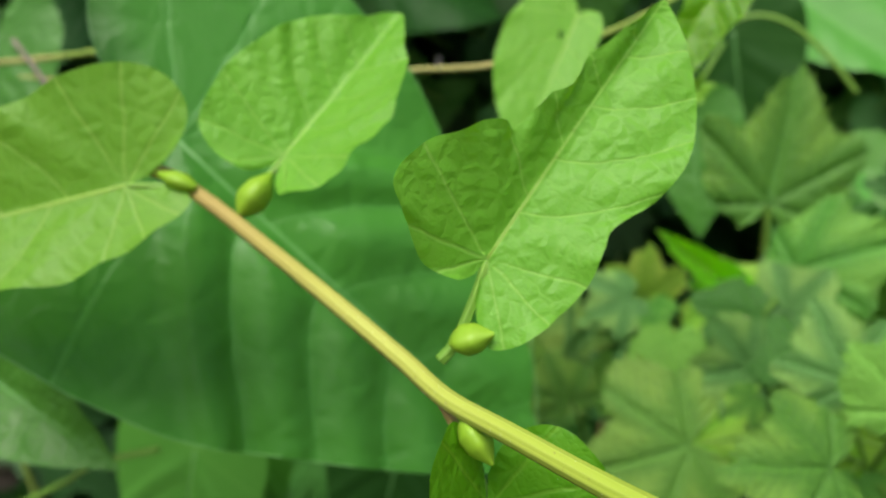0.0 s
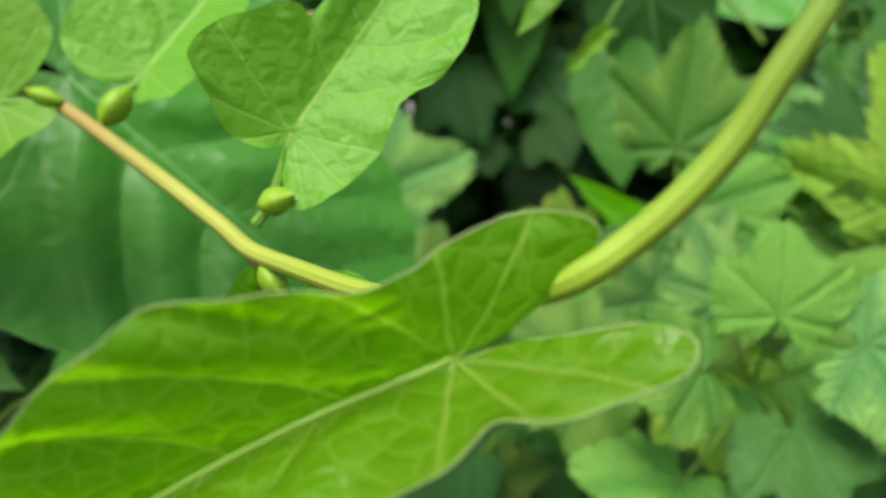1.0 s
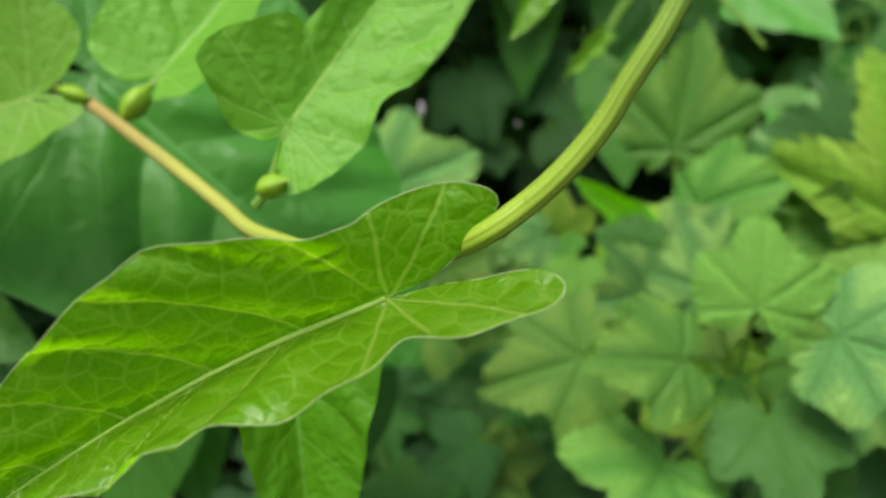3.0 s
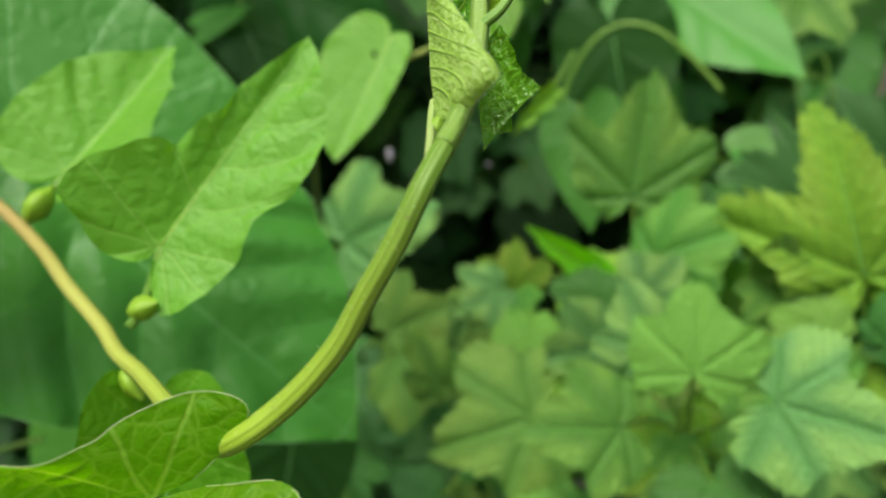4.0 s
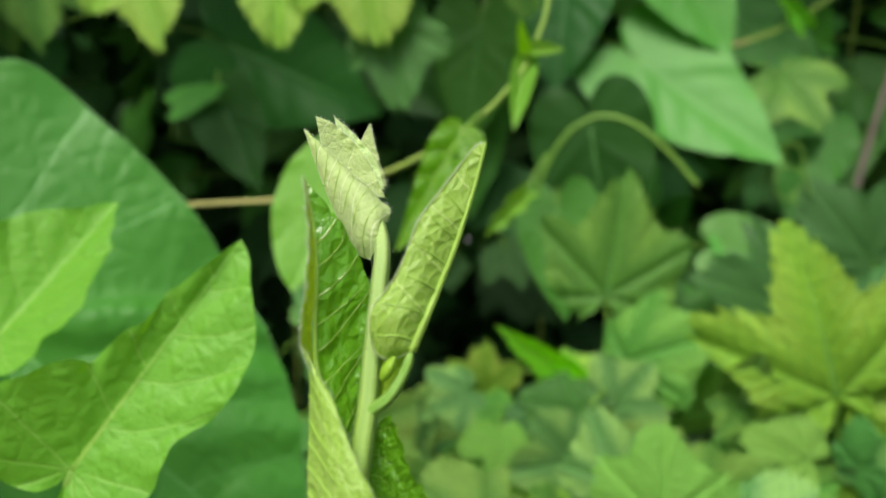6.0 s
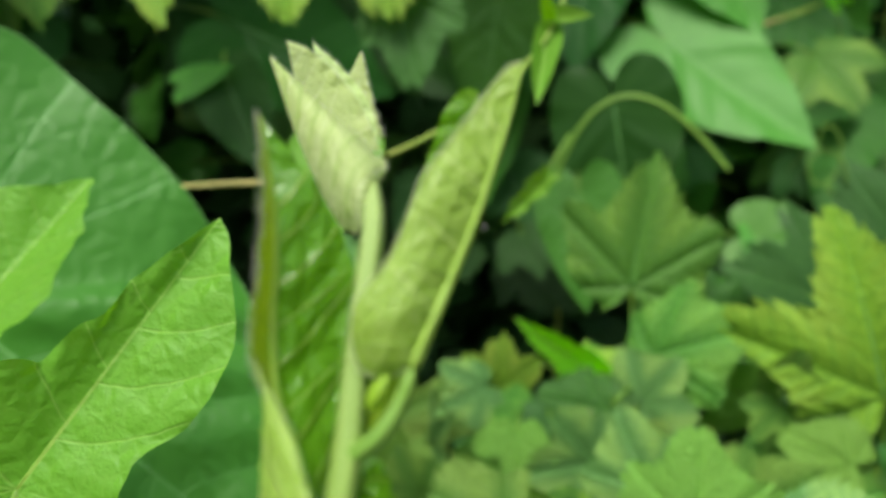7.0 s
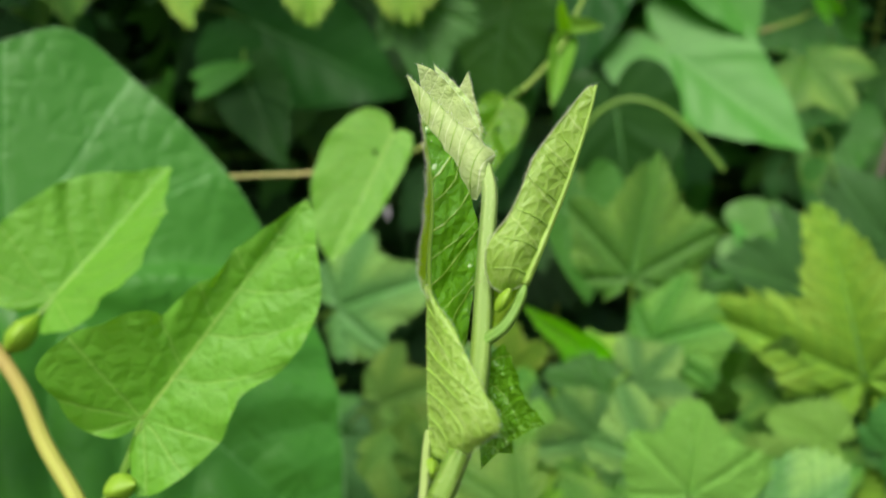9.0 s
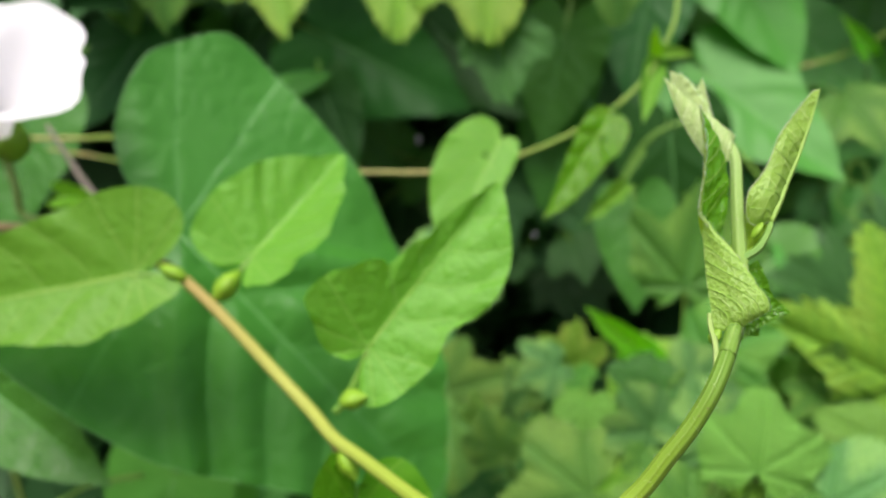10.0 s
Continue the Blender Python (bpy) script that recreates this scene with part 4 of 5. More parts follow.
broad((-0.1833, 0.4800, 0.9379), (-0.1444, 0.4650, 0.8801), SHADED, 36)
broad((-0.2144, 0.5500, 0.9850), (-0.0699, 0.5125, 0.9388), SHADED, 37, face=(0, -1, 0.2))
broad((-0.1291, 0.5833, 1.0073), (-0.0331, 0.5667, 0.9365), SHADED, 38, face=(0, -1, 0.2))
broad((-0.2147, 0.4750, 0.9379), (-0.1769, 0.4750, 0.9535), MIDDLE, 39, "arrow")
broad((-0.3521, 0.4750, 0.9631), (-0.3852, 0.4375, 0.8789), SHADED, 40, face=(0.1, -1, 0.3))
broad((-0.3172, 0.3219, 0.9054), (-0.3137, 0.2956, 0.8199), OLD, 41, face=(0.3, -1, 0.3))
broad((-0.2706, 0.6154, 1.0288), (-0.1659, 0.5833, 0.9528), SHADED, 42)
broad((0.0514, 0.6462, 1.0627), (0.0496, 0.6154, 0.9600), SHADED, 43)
broad((0.1950, 0.5480, 0.8549), (0.2659, 0.5400, 0.8505), MIDDLE, 44, face=(0, -1, 0.5))
broad((0.1950, 0.5480, 0.8549), (0.2096, 0.5300, 0.8194), MIDDLE, 45, "arrow", face=(0.1, -1, 0.5))
broad((0.1425, 0.4600, 0.8371), (0.1639, 0.4500, 0.8430), YOUNG, 53, "heart", label="small bright leaf")
broad((0.1425, 0.4600, 0.8371), (0.1258, 0.4500, 0.8279), YOUNG, 54, "heart", label="small bright leaf")
broad((0.0854, 0.3720, 0.8082), (0.0475, 0.3620, 0.8335), FRONT, 46, "arrow", fold=48, label="bright folded young leaf")
broad((0.0802, 0.3720, 0.8063), (0.0964, 0.3620, 0.7925), FRONT, 55, "heart", label="small bright leaf")
broad((0.2093, 0.7692, 1.0515), (0.2899, 0.7385, 0.9869), OLD, 47)
broad((0.2998, 0.7692, 0.9363), (0.2796, 0.7385, 0.8477), OLD, 48)
broad((-0.2225, 0.2431, 0.8728), (-0.1947, 0.2366, 0.8765), FRONT, 49, "arrow", fold=35)
stalk(back, "stem", [(0.1430, 0.6769, 0.9939), (0.1995, 0.6923, 1.0130), (0.2456, 0.7077, 1.0338), (0.2954, 0.7231, 1.0718)], 0.0019, 0.0017, VINE, "tan vine")
broad((0.2528, 0.7000, 1.0365), (0.2254, 0.6923, 1.0633), FRONT, 51, "arrow", fold=40)
broad((0.2469, 0.7000, 1.0410), (0.2537, 0.6923, 1.0233), FRONT, 52, "arrow", fold=30)
def tendril():
    c = Vector((0.2329, 0.5500, 0.8992))
    pts = [c + Vector((0.014 * math.cos(a * 1.1) * (1 - a / 16), 0.004 * a / 3, 0.016 * math.sin(a * 1.1) + 0.003 * a)) for a in np.linspace(0, 9, 16)]
    stalk(back, "tendril", pts, 0.0008, 0.0006, PETIOLE, "curled thin tendril", sides=6, per=4)
tendril()
stalk(back, "stem", [(0.2416, 0.5667, 0.8910), (0.2529, 0.5667, 0.8855), (0.2813, 0.5667, 0.8959)], 0.0007, 0.0007, PETIOLE)

def climbing(owner, points, r0, r1):
    stalk(owner, "stem", points, r0, r1, VINE, "vine stem climbing out of the soil", sides=8, per=6)
climbing(vine, [(-0.30, 0.42, 0.0), (-0.31, 0.38, 0.35), (-0.3364, 0.3219, 0.6658), (-0.2660, 0.2000, 0.8709), (-0.2066, 0.1500, 0.8724)], 0.0022, 0.0015)
climbing(old_vine, [(-0.24, 0.48, 0.0), (-0.26, 0.44, 0.4), (-0.2612, 0.3740, 0.7179), (-0.1852, 0.2562, 0.8520), (-0.1757, 0.2000, 0.8636)], 0.003, 0.0016)
climbing(rear, [(-0.27, 0.52, 0.0), (-0.28, 0.47, 0.4), (-0.3099, 0.4375, 0.7073), (-0.1922, 0.3087, 0.8749), (-0.1114, 0.2366, 0.8939)], 0.002, 0.0011)
for x, y, w in ((-0.30, 0.84, 0.3), (0.02, 0.90, 0.9), (0.20, 0.86, 1.7), (0.38, 0.88, 2.3), (0.62, 0.84, 3.1)):
    climbing(back, [(x + 0.03 * math.sin(w + 2.2 * z), y + 0.02 * math.cos(w + 2.9 * z), z) for z in (0.0, 0.25, 0.5, 0.75, 1.0, 1.25)], 0.003, 0.0015)

# ---- the white flower ----
def build_flower():
    base, mouth = Vector((-0.1589, 0.1400, 0.9101)), Vector((-0.1462, 0.1150, 0.9447))
    fl = thing("bindweed_flower", "white trumpet flower of bindweed on a green stalk", "flower", at=base)
    length = (mouth - base).length
    verts, faces, uvs = [], [], []
    n, m = 60, 16
    for j in range(m + 1):
        f = j / m
        r = 0.003 + 0.0300 * f ** 2.1
        for i in range(n):
            a = 2 * math.pi * i / n
            q = 1 + 0.07 * f * f * math.cos(5 * a) + 0.03 * f ** 4 * math.sin(11 * a + 1)
            curl = 0.12 * max(0, f - 0.8) / 0.2
            verts.append((r * q * math.cos(a), length * (f - curl * (0.6 + 0.4 * math.sin(5 * a))), r * q * math.sin(a)))
            uvs.append((i / n, f))
    for j in range(m):
        for i in range(n):
            a, b = j * n + i, j * n + (i + 1) % n
            faces.append((a, b, b + n, a + n))
    co = part("corolla", to_mesh("corolla", verts, faces, uvs), PETAL, fl, "white trumpet corolla")
    co.matrix_basis = Matrix.Translation(-base) @ stand(base, mouth, (0.3, -1, 0.6))
    for k, (dx, s) in enumerate(((0.0, 1), (0.004, -1))):
        b = bud(fl, base + Vector((dx, 0.001, -0.004)), base + Vector((0.003 * s, 0, 0.013)), 0.0078, "green bract")
    stalk(fl, "stalk", [(-0.1590, 0.1400, 0.9088), (-0.1559, 0.1420, 0.8961), (-0.1556, 0.1450, 0.8861), (-0.1429, 0.1450, 0.8850), (-0.1263, 0.1400, 0.8854)], 0.0015, 0.0013, HAIRY, "green flower stalk")


build_flower()

# ---- currant bush ----
bush = thing("currant_bush", "currant bush with toothed lobed leaves, partly yellowing", "bush", at=(0.1305, 0.3219, 0.6660))
HUB = (0.1358, 0.2620, 0.7678)
def cur(b, t, mat, seed, st=(), face=(0.05, -1, 0.5), label="toothed lobed green leaf", **k):
    return leaf(bush, "currant", b, t, face, mat, st or own_stalk(b, t), label, seed=seed, fold=k.pop("fold", 6), stalk_r=k.pop("stalk_r", 0.0009), **k)
cur((0.1183, 0.2500, 0.8098), (0.1018, 0.2620, 0.8358), CURRANT_BLUE, 2, [HUB, (0.1256, 0.2560, 0.7882)], face=(-0.2, -1, 0.45), label="blue-green toothed leaf", shoulder=0.86, spread=56, sinus=0.36)
cur((0.1299, 0.2220, 0.8143), (0.1289, 0.2320, 0.8467), CURRANT_LIGHT, 3, [HUB, (0.1323, 0.2400, 0.7958)], label="light green toothed leaf", shoulder=0.86, spread=58, sinus=0.3)
cur((0.1052, 0.2120, 0.7936), (0.0706, 0.2000, 0.7933), CURRANT, 4, [HUB, (0.1211, 0.2450, 0.7820)], face=(-0.15, -1, 0.6), shoulder=0.74, spread=60, sinus=0.36)
cur((0.1593, 0.2220, 0.8067), (0.1984, 0.2150, 0.8024), CURRANT_BLUE, 5, [HUB, (0.1500, 0.2450, 0.7862)], face=(-0.1, -1, 0.5), label="large blue-green toothed leaf with pale edges", shoulder=0.88, spread=64, sinus=0.3)
cur((0.1427, 0.2250, 0.7683), (0.1553, 0.2000, 0.7410), CURRANT_DEEP, 6, [HUB, (0.1395, 0.2420, 0.7678)], face=(0.1, -1, 0.7), label="deep green toothed leaf", shoulder=0.86, spread=56, sinus=0.36)
cur((0.1052, 0.2150, 0.7459), (0.0891, 0.1850, 0.7265), CURRANT, 7, [HUB, (0.1184, 0.2350, 0.7530)], face=(0.0, -1, 0.75), shoulder=1.0, spread=58, sinus=0.34, stalk_r=0.0011)
cur((0.1305, 0.2550, 0.7677), (0.1342, 0.2400, 0.7541), CURRANT, 27, [HUB], label="small toothed leaf", shoulder=0.8)
cur((0.1286, 0.2720, 0.7525), (0.1002, 0.2680, 0.7325), CURRANT_YELLOW, 25, label="yellow-brown toothed leaf", shoulder=0.85)
cur((0.0680, 0.2620, 0.7661), (0.0254, 0.2520, 0.7483), CURRANT_DULL, 9, [(0.0909, 0.2750, 0.7679)], face=(0.1, -1, 0.5), label="yellowing toothed leaf", shoulder=0.98, spread=66, sinus=0.36)
cur((0.1567, 0.2850, 0.7662), (0.1823, 0.2750, 0.7636), CURRANT, 61, label="toothed leaf in half shade", shoulder=0.85)
cur((0.1435, 0.2850, 0.7316), (0.1414, 0.2700, 0.7129), CURRANT, 62, shoulder=0.8)
cur((0.0908, 0.2700, 0.7886), (0.0803, 0.2650, 0.7810), CURRANT, 63, shoulder=0.8)
cur((0.1706, 0.2600, 0.7161), (0.1863, 0.2500, 0.7398), CURRANT_DEEP, 33, shoulder=0.8)
cur((0.1072, 0.4000, 0.8470), (0.1103, 0.4080, 0.9177), CURRANT, 1, [(0.1118, 0.4000, 0.8066), (0.1094, 0.4000, 0.8279)], face=(0.02, -1, 0.2), label="upright toothed leaf with yellow tips", arch=0.1, shoulder=0.8, spread=44, width=0.85, sinus=0.40)
cur((0.2156, 0.3300, 0.8305), (0.1840, 0.3350, 0.9105), CURRANT_YELLOW, 8, [(0.2282, 0.3400, 0.7831), (0.2212, 0.3350, 0.8083)], face=(-0.1, -1, 0.6), label="large yellowing toothed leaf", fold=13, swell=0.024, ridge=0.6, sinus=0.50, shoulder=0.86, spread=45, width=0.78, low=0.2)
cur((0.2220, 0.3350, 0.8248), (0.2531, 0.3600, 0.8881), CURRANT_YELLOW, 64, label="yellowing toothed leaf", shoulder=0.8, fold=14)
cur((0.0466, 0.3480, 0.7996), (0.0441, 0.3500, 0.8282), CURRANT_YELLOW, 12, [(0.0567, 0.3450, 0.7854)], face=(0.1, -1, 0.6), label="small yellowing toothed leaf", shoulder=0.85)
cur((0.0392, 0.3400, 0.8015), (0.0158, 0.3350, 0.7864), CURRANT_BLUE, 13, [(0.0516, 0.3450, 0.7953)], label="small blue-green toothed leaf", shoulder=0.85)
cur((0.0361, 0.3460, 0.7951), (0.0172, 0.3460, 0.8049), CURRANT_BLUE, 14, shoulder=0.8)
cur((0.0511, 0.3420, 0.7998), (0.0583, 0.3350, 0.7897), CURRANT, 15, shoulder=0.8)
cur((0.0598, 0.3120, 0.7938), (0.0610, 0.3020, 0.7736), CURRANT_LIGHT, 16, [(0.0599, 0.3200, 0.7958)], label="small pale toothed leaf", shoulder=0.95, spread=60)
cur((0.0501, 0.3350, 0.7945), (0.0586, 0.3250, 0.7890), CURRANT, 17, shoulder=0.8)
cur((-0.0213, 0.3520, 0.7470), (0.0248, 0.3380, 0.7394), CURRANT_DULL, 19, label="dull yellow-green toothed leaf", shoulder=0.9, spread=60, sinus=0.36)
cur((-0.0311, 0.3620, 0.7585), (0.0114, 0.3580, 0.7834), CURRANT_DULL, 20, label="dull yellow-green toothed leaf", shoulder=0.85)
cur((-0.0047, 0.3720, 0.7608), (0.0325, 0.3700, 0.7662), CURRANT_DULL, 65, shoulder=0.85)
cur((-0.0716, 0.3920, 0.8044), (-0.0092, 0.3840, 0.8367), CURRANT_BLUE, 11, face=(-0.1, -1, 0.35), label="blue-green toothed leaf", shoulder=0.72)
cur((0.0522, 0.3000, 0.7311), (0.0310, 0.2920, 0.7115), CURRANT_DEEP, 18, shoulder=0.8)
cur((0.0170, 0.3000, 0.6899), (-0.0071, 0.2850, 0.6722), CURRANT_SHADE, 21, label="dark green toothed leaf in shade", shoulder=0.9, spread=58)
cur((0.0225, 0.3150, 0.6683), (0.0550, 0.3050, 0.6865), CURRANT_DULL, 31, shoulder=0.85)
cur((0.0153, 0.3300, 0.7032), (0.0020, 0.3200, 0.6772), CURRANT_SHADE, 30, label="dark green toothed leaf in shade", shoulder=0.85)
cur((0.0436, 0.3350, 0.6717), (0.0658, 0.3200, 0.6552), CURRANT_SHADE, 28, shoulder=0.85)
cur((0.0307, 0.3100, 0.6627), (0.0480, 0.3000, 0.6582), CURRANT_DULL, 29, shoulder=0.85)
cur((0.0642, 0.3300, 0.6671), (0.0779, 0.3250, 0.6909), CURRANT_DEEP, 66, shoulder=0.85)
cur((0.1215, 0.3720, 0.8190), (0.1692, 0.3650, 0.8444), CURRANT, 22, label="toothed leaf in half shade", shoulder=0.7, spread=44)
cur((0.1823, 0.4000, 0.8078), (0.2005, 0.4000, 0.8265), CURRANT, 24, shoulder=0.85)
cur((0.0974, 0.4000, 0.7882), (0.0722, 0.3950, 0.7994), CURRANT_DEEP, 23, shoulder=0.85)
cur((0.1747, 0.3300, 0.8187), (0.1641, 0.3200, 0.8058), CURRANT, 34, shoulder=0.85)
# leaves deep in the bush, darkened in colour for the shade there
cur((-0.0657, 0.6200, 0.8674), (-0.0372, 0.6000, 0.8125), CURRANT_SHADE, 67, label="toothed leaf coloured dark for deep shade", shoulder=0.85)
cur((-0.0019, 0.6400, 0.8780), (0.0340, 0.6200, 0.8343), CURRANT_SHADE, 68, label="toothed leaf coloured dark for deep shade", shoulder=0.85)
cur((-0.0279, 0.6600, 0.8442), (-0.0136, 0.6500, 0.8142), CURRANT_SHADE, 69, shoulder=0.85)
cur((0.0208, 0.6000, 0.8281), (0.0441, 0.5800, 0.7986), CURRANT_SHADE, 70, shoulder=0.85)
cur((-0.0308, 0.6200, 0.8114), (-0.0573, 0.6000, 0.7863), CURRANT_SHADE, 71, shoulder=0.85)
cur((0.2549, 0.6600, 0.9212), (0.2753, 0.6500, 0.9381), CURRANT_DEEP, 72, shoulder=0.6)
cur((0.2368, 0.6600, 0.9871), (0.2681, 0.6300, 0.9487), CURRANT, 73, label="toothed leaf far in the hedge", shoulder=0.9)
cur((-0.0404, 0.4200, 0.9981), (-0.0217, 0.4100, 0.9481), CURRANT_DEEP, 74, label="hanging toothed leaf", shoulder=0.7)
# smaller leaves crowding behind the main ones
def crowd():
    rng = random.Random(21)
    kinds = (CURRANT, CURRANT_YELLOW, CURRANT_DULL, CURRANT_LIGHT, CURRANT_BLUE, CURRANT, CURRANT_DEEP)
    placed = 0
    while placed < 50:
        x, z = rng.uniform(0.0, 0.30), rng.uniform(0.715, 0.85)
        if z > (0.765 if x < 0.07 else 0.805 if x < 0.15 else 0.845):
            continue
        y = rng.uniform(0.30, 0.39)
        aim = Vector((rng.uniform(-1, 1), rng.uniform(-0.5, 0.2), rng.uniform(-0.7, 1.0))).normalized()
        b = Vector((x, y, z))
        k = placed % len(kinds)
        cur(b, b + aim * rng.uniform(0.024, 0.042), kinds[k], 100 + placed, face=(rng.uniform(-0.35, 0.35), -1, rng.uniform(0.2, 0.9)),
            label="yellowing toothed leaf" if kinds[k] is CURRANT_YELLOW else "toothed lobed green leaf", shoulder=rng.uniform(0.72, 0.95), spread=rng.uniform(46, 60), sinus=rng.uniform(0.26, 0.38), rings=8, fold=rng.uniform(2, 16))
        placed += 1


crowd()
# tips that hang in from above
for k, (b, t) in enumerate((((-0.2074, 0.4188, 1.0385), (-0.1785, 0.4000, 0.9791)), ((-0.1097, 0.4188, 1.0495), (-0.1017, 0.4000, 0.9786)), ((-0.0590, 0.4188, 1.0498), (-0.0398, 0.4000, 0.9832)), ((-0.3608, 0.4750, 1.0301), (-0.3633, 0.4750, 0.9675)), ((0.0227, 0.5125, 1.0719), (0.0367, 0.5125, 1.0154)), ((-0.3068, 0.4375, 1.0309), (-0.2974, 0.4375, 0.9716)))):
    cur(b, t, CURRANT_YELLOW if k < 3 else CURRANT, 40 + k, face=(0.1, -1, 0.35), label="hanging toothed leaf")
# branches
def twig(points, r0, r1, seed, label="rough grey-brown twig"):
    stalk(bush, "twig", points, r0, r1, BARK, label, sides=8, per=5, lumps=0.12, seed=seed)
twig([(0.0838, 0.3280, 0.7941), (0.0886, 0.3250, 0.8011), (0.0939, 0.3250, 0.8041)], 0.0018, 0.0012, 2)
twig([(0.0126, 0.4188, 0.6174), (0.0435, 0.3870, 0.6245), (0.0735, 0.3740, 0.6298), (0.1746, 0.3219, 0.6668)], 0.0012, 0.0016, 3)
twig([(0.0844, 0.3350, 0.6908), (0.1253, 0.3219, 0.7017), (0.1468, 0.2956, 0.7221)], 0.0016, 0.0022, 4)
twig([(-0.2455, 0.2562, 0.9068), (-0.2268, 0.2497, 0.8929), (-0.2087, 0.2431, 0.8796), (-0.1997, 0.2431, 0.8689), (-0.2025, 0.2694, 0.8276), (-0.15, 0.30, 0.6), (-0.1, 0.36, 0.0)], 0.0010, 0.004, 5, "thin grey twig")
twig([(0.36, 0.75, 0.0), (0.34, 0.72, 0.5), (0.32, 0.7, 0.85), (0.36, 0.7, 1.2)], 0.006, 0.002, 7, "brown branch")
def petal(at, along, width, label):
    owner = thing("fallen_petal", label, "petal", group="fallen petals", at=at)
    ob = bud(owner, Vector(at), Vector(at) + Vector(along), width, "")
    for piece in (ob, ob.children[0]):
        piece.data.materials.clear()
        piece.data.materials.append(PETAL)
    ob.name, ob.children[0].name = "petal", "fold"
petal((0.0140, 0.3330, 0.7522), (0.006, -0.001, 0.001), 0.0018, "fallen pale pink petal lying on a toothed leaf")
# white pieces placed at small bright specks among the dark leaves
petal((-0.0800, 0.5125, 0.8518), (0.002, -0.002, -0.011), 0.0022, "small white fleck set among dark leaves")
petal((-0.0147, 0.6000, 0.8327), (0.003, -0.001, -0.003), 0.0012, "small white fleck set among dark leaves")
petal((-0.1365, 0.6000, 0.9083), (0.002, -0.002, -0.009), 0.0022, "small white fleck set among dark leaves")

# ---- leaves that fill the bush further in ----
def fill():
    rng = random.Random(7)
    cur_mesh = [blade("leaf", 1.0, currant_profile(seed=80 + i), currant_profile(seed=90 + i), n=153, rings=8, blur=0, palmate=True, swell=0.016, ruffle=0.03, droop=0.3, arch=0.5, fold=6, seed=i) for i in range(4)]
    bind_mesh = [blade("leaf", 1.0, k, k, n=32, rings=9, blur=1, swell=0.012, ruffle=0.03, waves=5, droop=0.2, arch=0.4, fold=9, seed=i) for i, k in enumerate((HEART, ARROW, HEART))]
    # inner leaves take darker greens so the gaps look shaded
    for me, m in zip(cur_mesh[:3], (CURRANT_DEEP, CURRANT_SHADE, CURRANT_SHADE)):
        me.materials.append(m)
    # this mesh has deep shade in its base colour
    cur_mesh[3].materials.append(CURRANT_DEEP_SHADE)
    for me in bind_mesh:
        me.materials.append(OLD)
    petiole = tube("petiole", [(0.06, -0.95, -0.45), (0.04, -0.45, -0.16), (0.0, 0.0, -0.01)], 0.02, 0.014, sides=6, per=4)
    petiole.materials.append(PETIOLE)
    def one(owner, me, p, size):
        aim = Vector((rng.uniform(-0.8, 0.8), rng.uniform(-0.5, 0.1), rng.uniform(-1.0, 0.5))).normalized()
        ob = part("leaf", me, OLD, owner)
        m = stand(p, Vector(p) + aim, (rng.uniform(-0.4, 0.4), -1, rng.uniform(0.1, 0.8)))
        ob.matrix_basis = Matrix.Translation(-owner.location) @ m @ Matrix.Scale(size, 4)
        part("petiole", petiole, PETIOLE, ob)
    for i in range(170):
        x, z = rng.uniform(-0.15, 0.55), rng.uniform(0.55, 1.0)
        y = rng.uniform(0.40, 0.62) - 0.22 * max(0.0, 0.78 - z) / 0.3
        # leaves in the hollow get the mesh coloured for deep shade
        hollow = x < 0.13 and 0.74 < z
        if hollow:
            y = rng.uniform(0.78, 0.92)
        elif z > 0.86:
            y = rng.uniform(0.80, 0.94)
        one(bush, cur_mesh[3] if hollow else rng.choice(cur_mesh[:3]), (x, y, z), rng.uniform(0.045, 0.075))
    for i in range(110):
        x, z = rng.uniform(-0.5, 0.6), rng.uniform(0.80, 1.35)
        one(back, rng.choice(bind_mesh), (x, rng.uniform(0.78, 0.94), z), rng.uniform(0.06, 0.10))


fill()


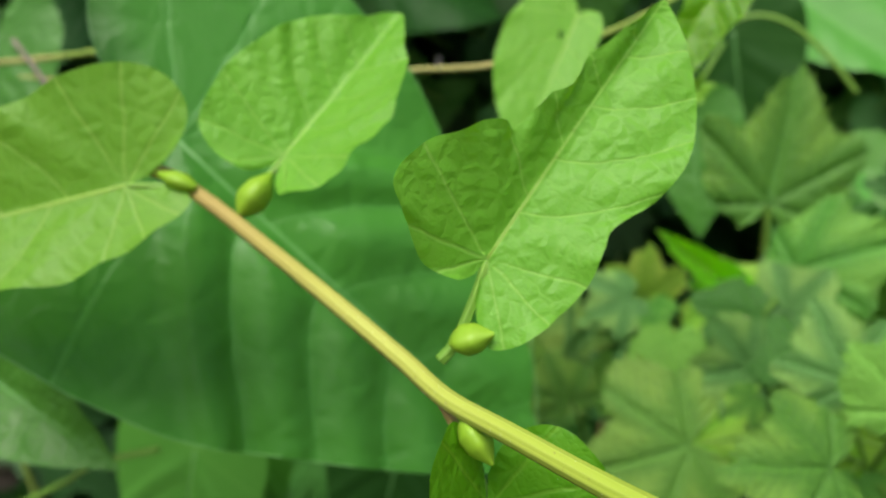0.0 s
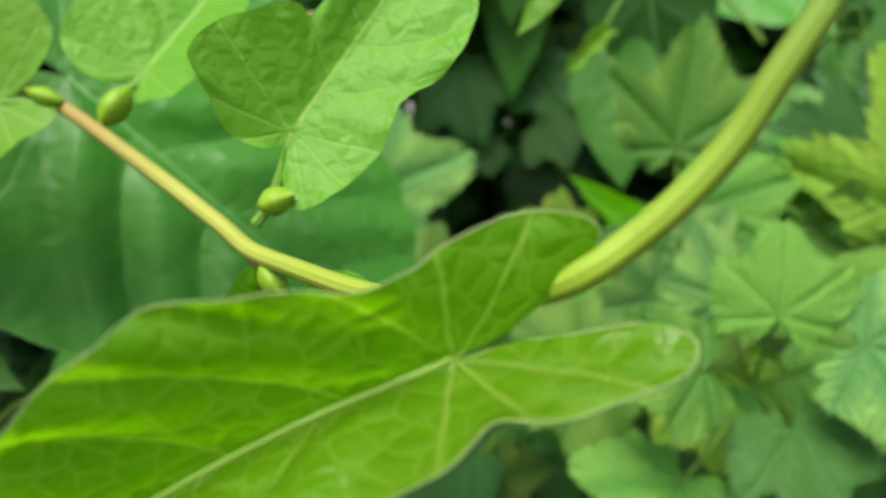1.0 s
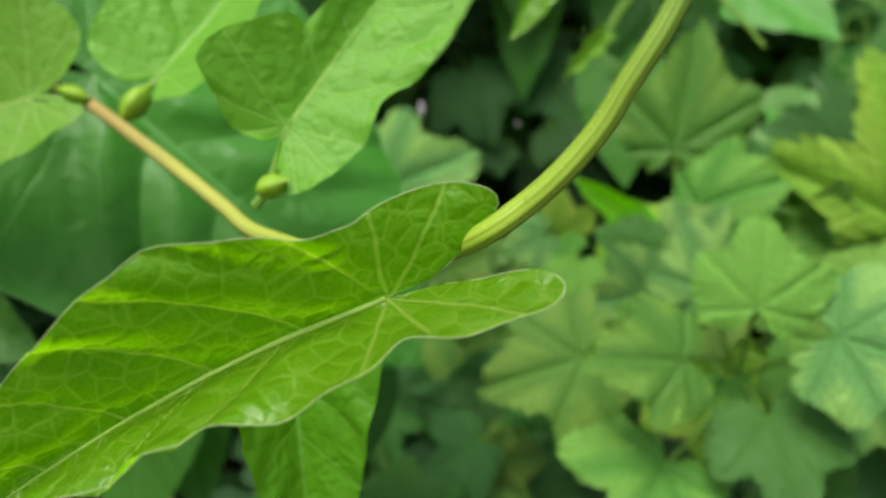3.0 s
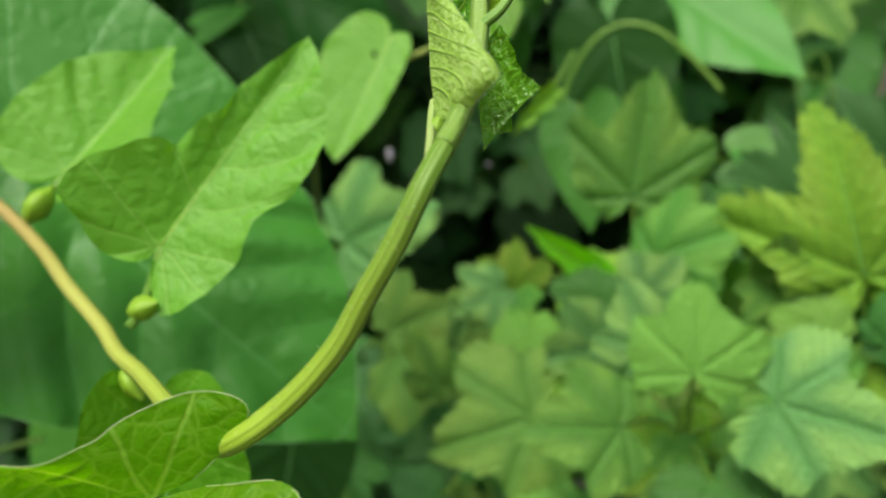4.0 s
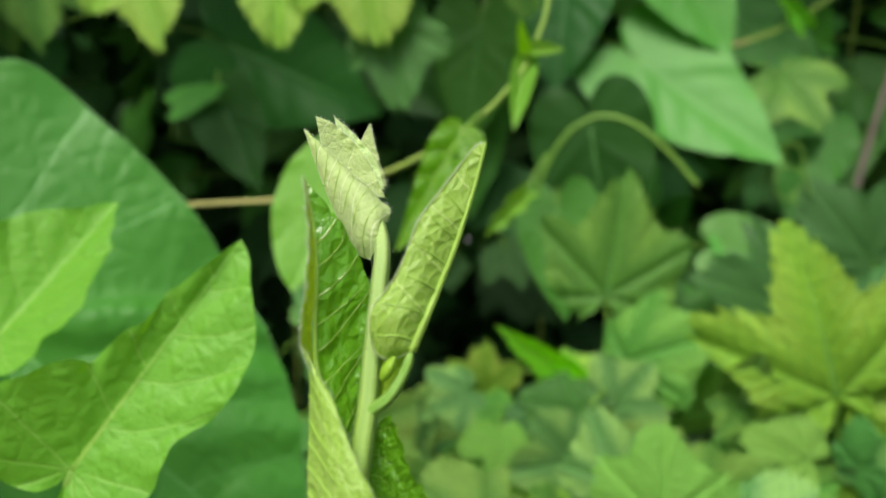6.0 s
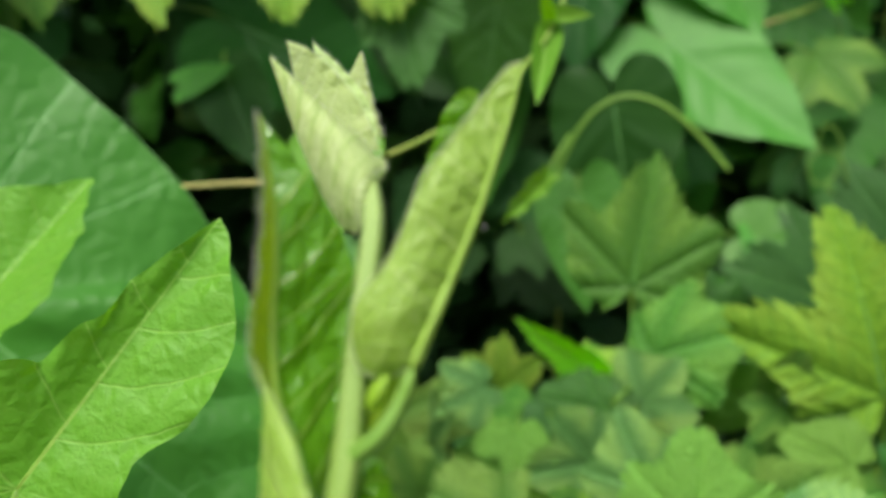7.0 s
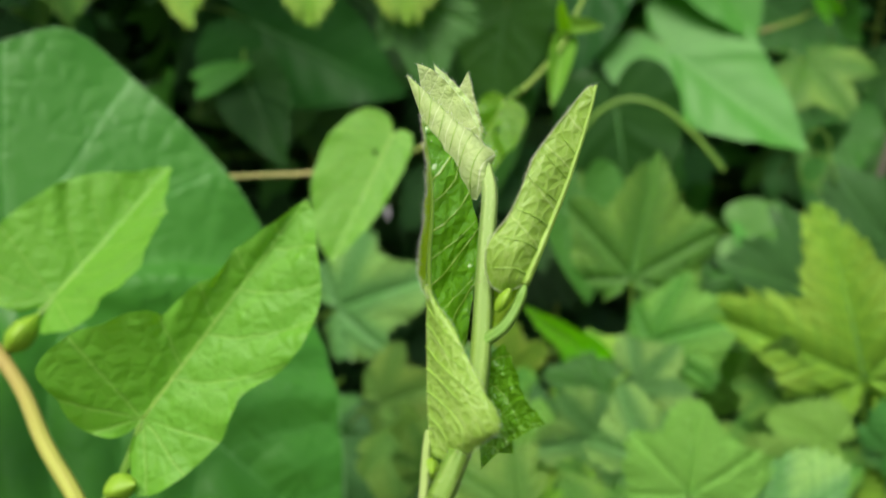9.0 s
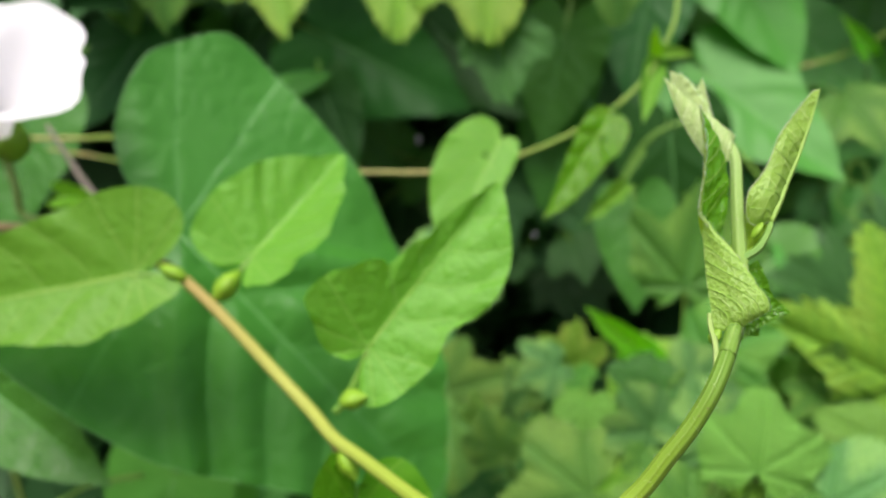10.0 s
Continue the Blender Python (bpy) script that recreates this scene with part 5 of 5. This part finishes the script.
# ---- the deep hedge and an added shading canopy, too dense to count ----
def hedge():
    rng = np.random.RandomState(5)
    verts, faces, uvs = [], [], []
    prof = currant_profile(seed=3, teeth=0.6)[::7] + [(159, 0.05)]
    side = [(math.radians(a), r) for a, r in prof]
    shape = [(0.0, 0.0)] + [(r * math.sin(a), r * math.cos(a)) for a, r in side] + [(-r * math.sin(a), r * math.cos(a)) for a, r in side[::-1]][:-1]
    def top(x, y):
        return 1.40 + 0.20 * math.sin(1.9 * x + 0.7) + 0.10 * math.sin(5.3 * x + 2.0 * y) - 0.35 * max(0.0, y - 1.2) - 0.10 * x * x
    for i in range(17500):
        if i < 8200:
            p = np.array((rng.uniform(-1.0, 1.4), rng.uniform(0.92, 1.45), rng.uniform(0.1, 1.7)))
        elif i < 11000:
            # unseen canopy added overhead to shade the hollow and the back leaves
            p = np.array((rng.uniform(-1.0, 1.4), rng.uniform(0.41, 1.45), rng.uniform(1.16, 1.52)))
            # moved back here so that it leaves the right side lit
            if p[0] > -0.03 and p[1] < 0.62:
                p[1] += 0.42
        else:
            x = rng.uniform(-3.2, 3.6)
            y = rng.uniform(0.95, 2.1) + 0.16 * math.sin(2.3 * x)
            h = top(x, y)
            p = np.array((x, y, h - abs(rng.normal(0, 0.30)) if rng.uniform() < 0.5 else rng.uniform(0.02, max(0.3, h))))
        if p[2] > top(p[0], p[1]):
            p[2] = top(p[0], p[1]) - rng.uniform(0.0, 0.35)
        p[2] = max(p[2], 0.04)
        f = Vector((rng.uniform(-0.7, 0.7), rng.uniform(-1, 0.2), rng.uniform(0.0, 1.0)))
        m = stand(p, p + rng.uniform(-1, 1, 3), f)
        s = rng.uniform(0.05, 0.09) * (1.5 if i >= 11000 else 1.0)
        o = len(verts)
        for x, y in shape:
            verts.append(m @ Vector((x * s, y * s, -0.3 * s * x * x)))
            uvs.append((x, y))
        for q in range(1, len(shape) - 1):
            faces.append((o, o + q, o + q + 1))
    ob = new("hedge_foliage", to_mesh("hedge_foliage", verts, faces, uvs))
    # hedge shade is painted in: same leaf, near-black green
    ob.data.materials.append(CURRANT_DEEP_SHADE)
    tagged(ob, "dense hedge foliage coloured dark for deep shade, with an unseen canopy", "hedge", kind="stuff")


hedge()
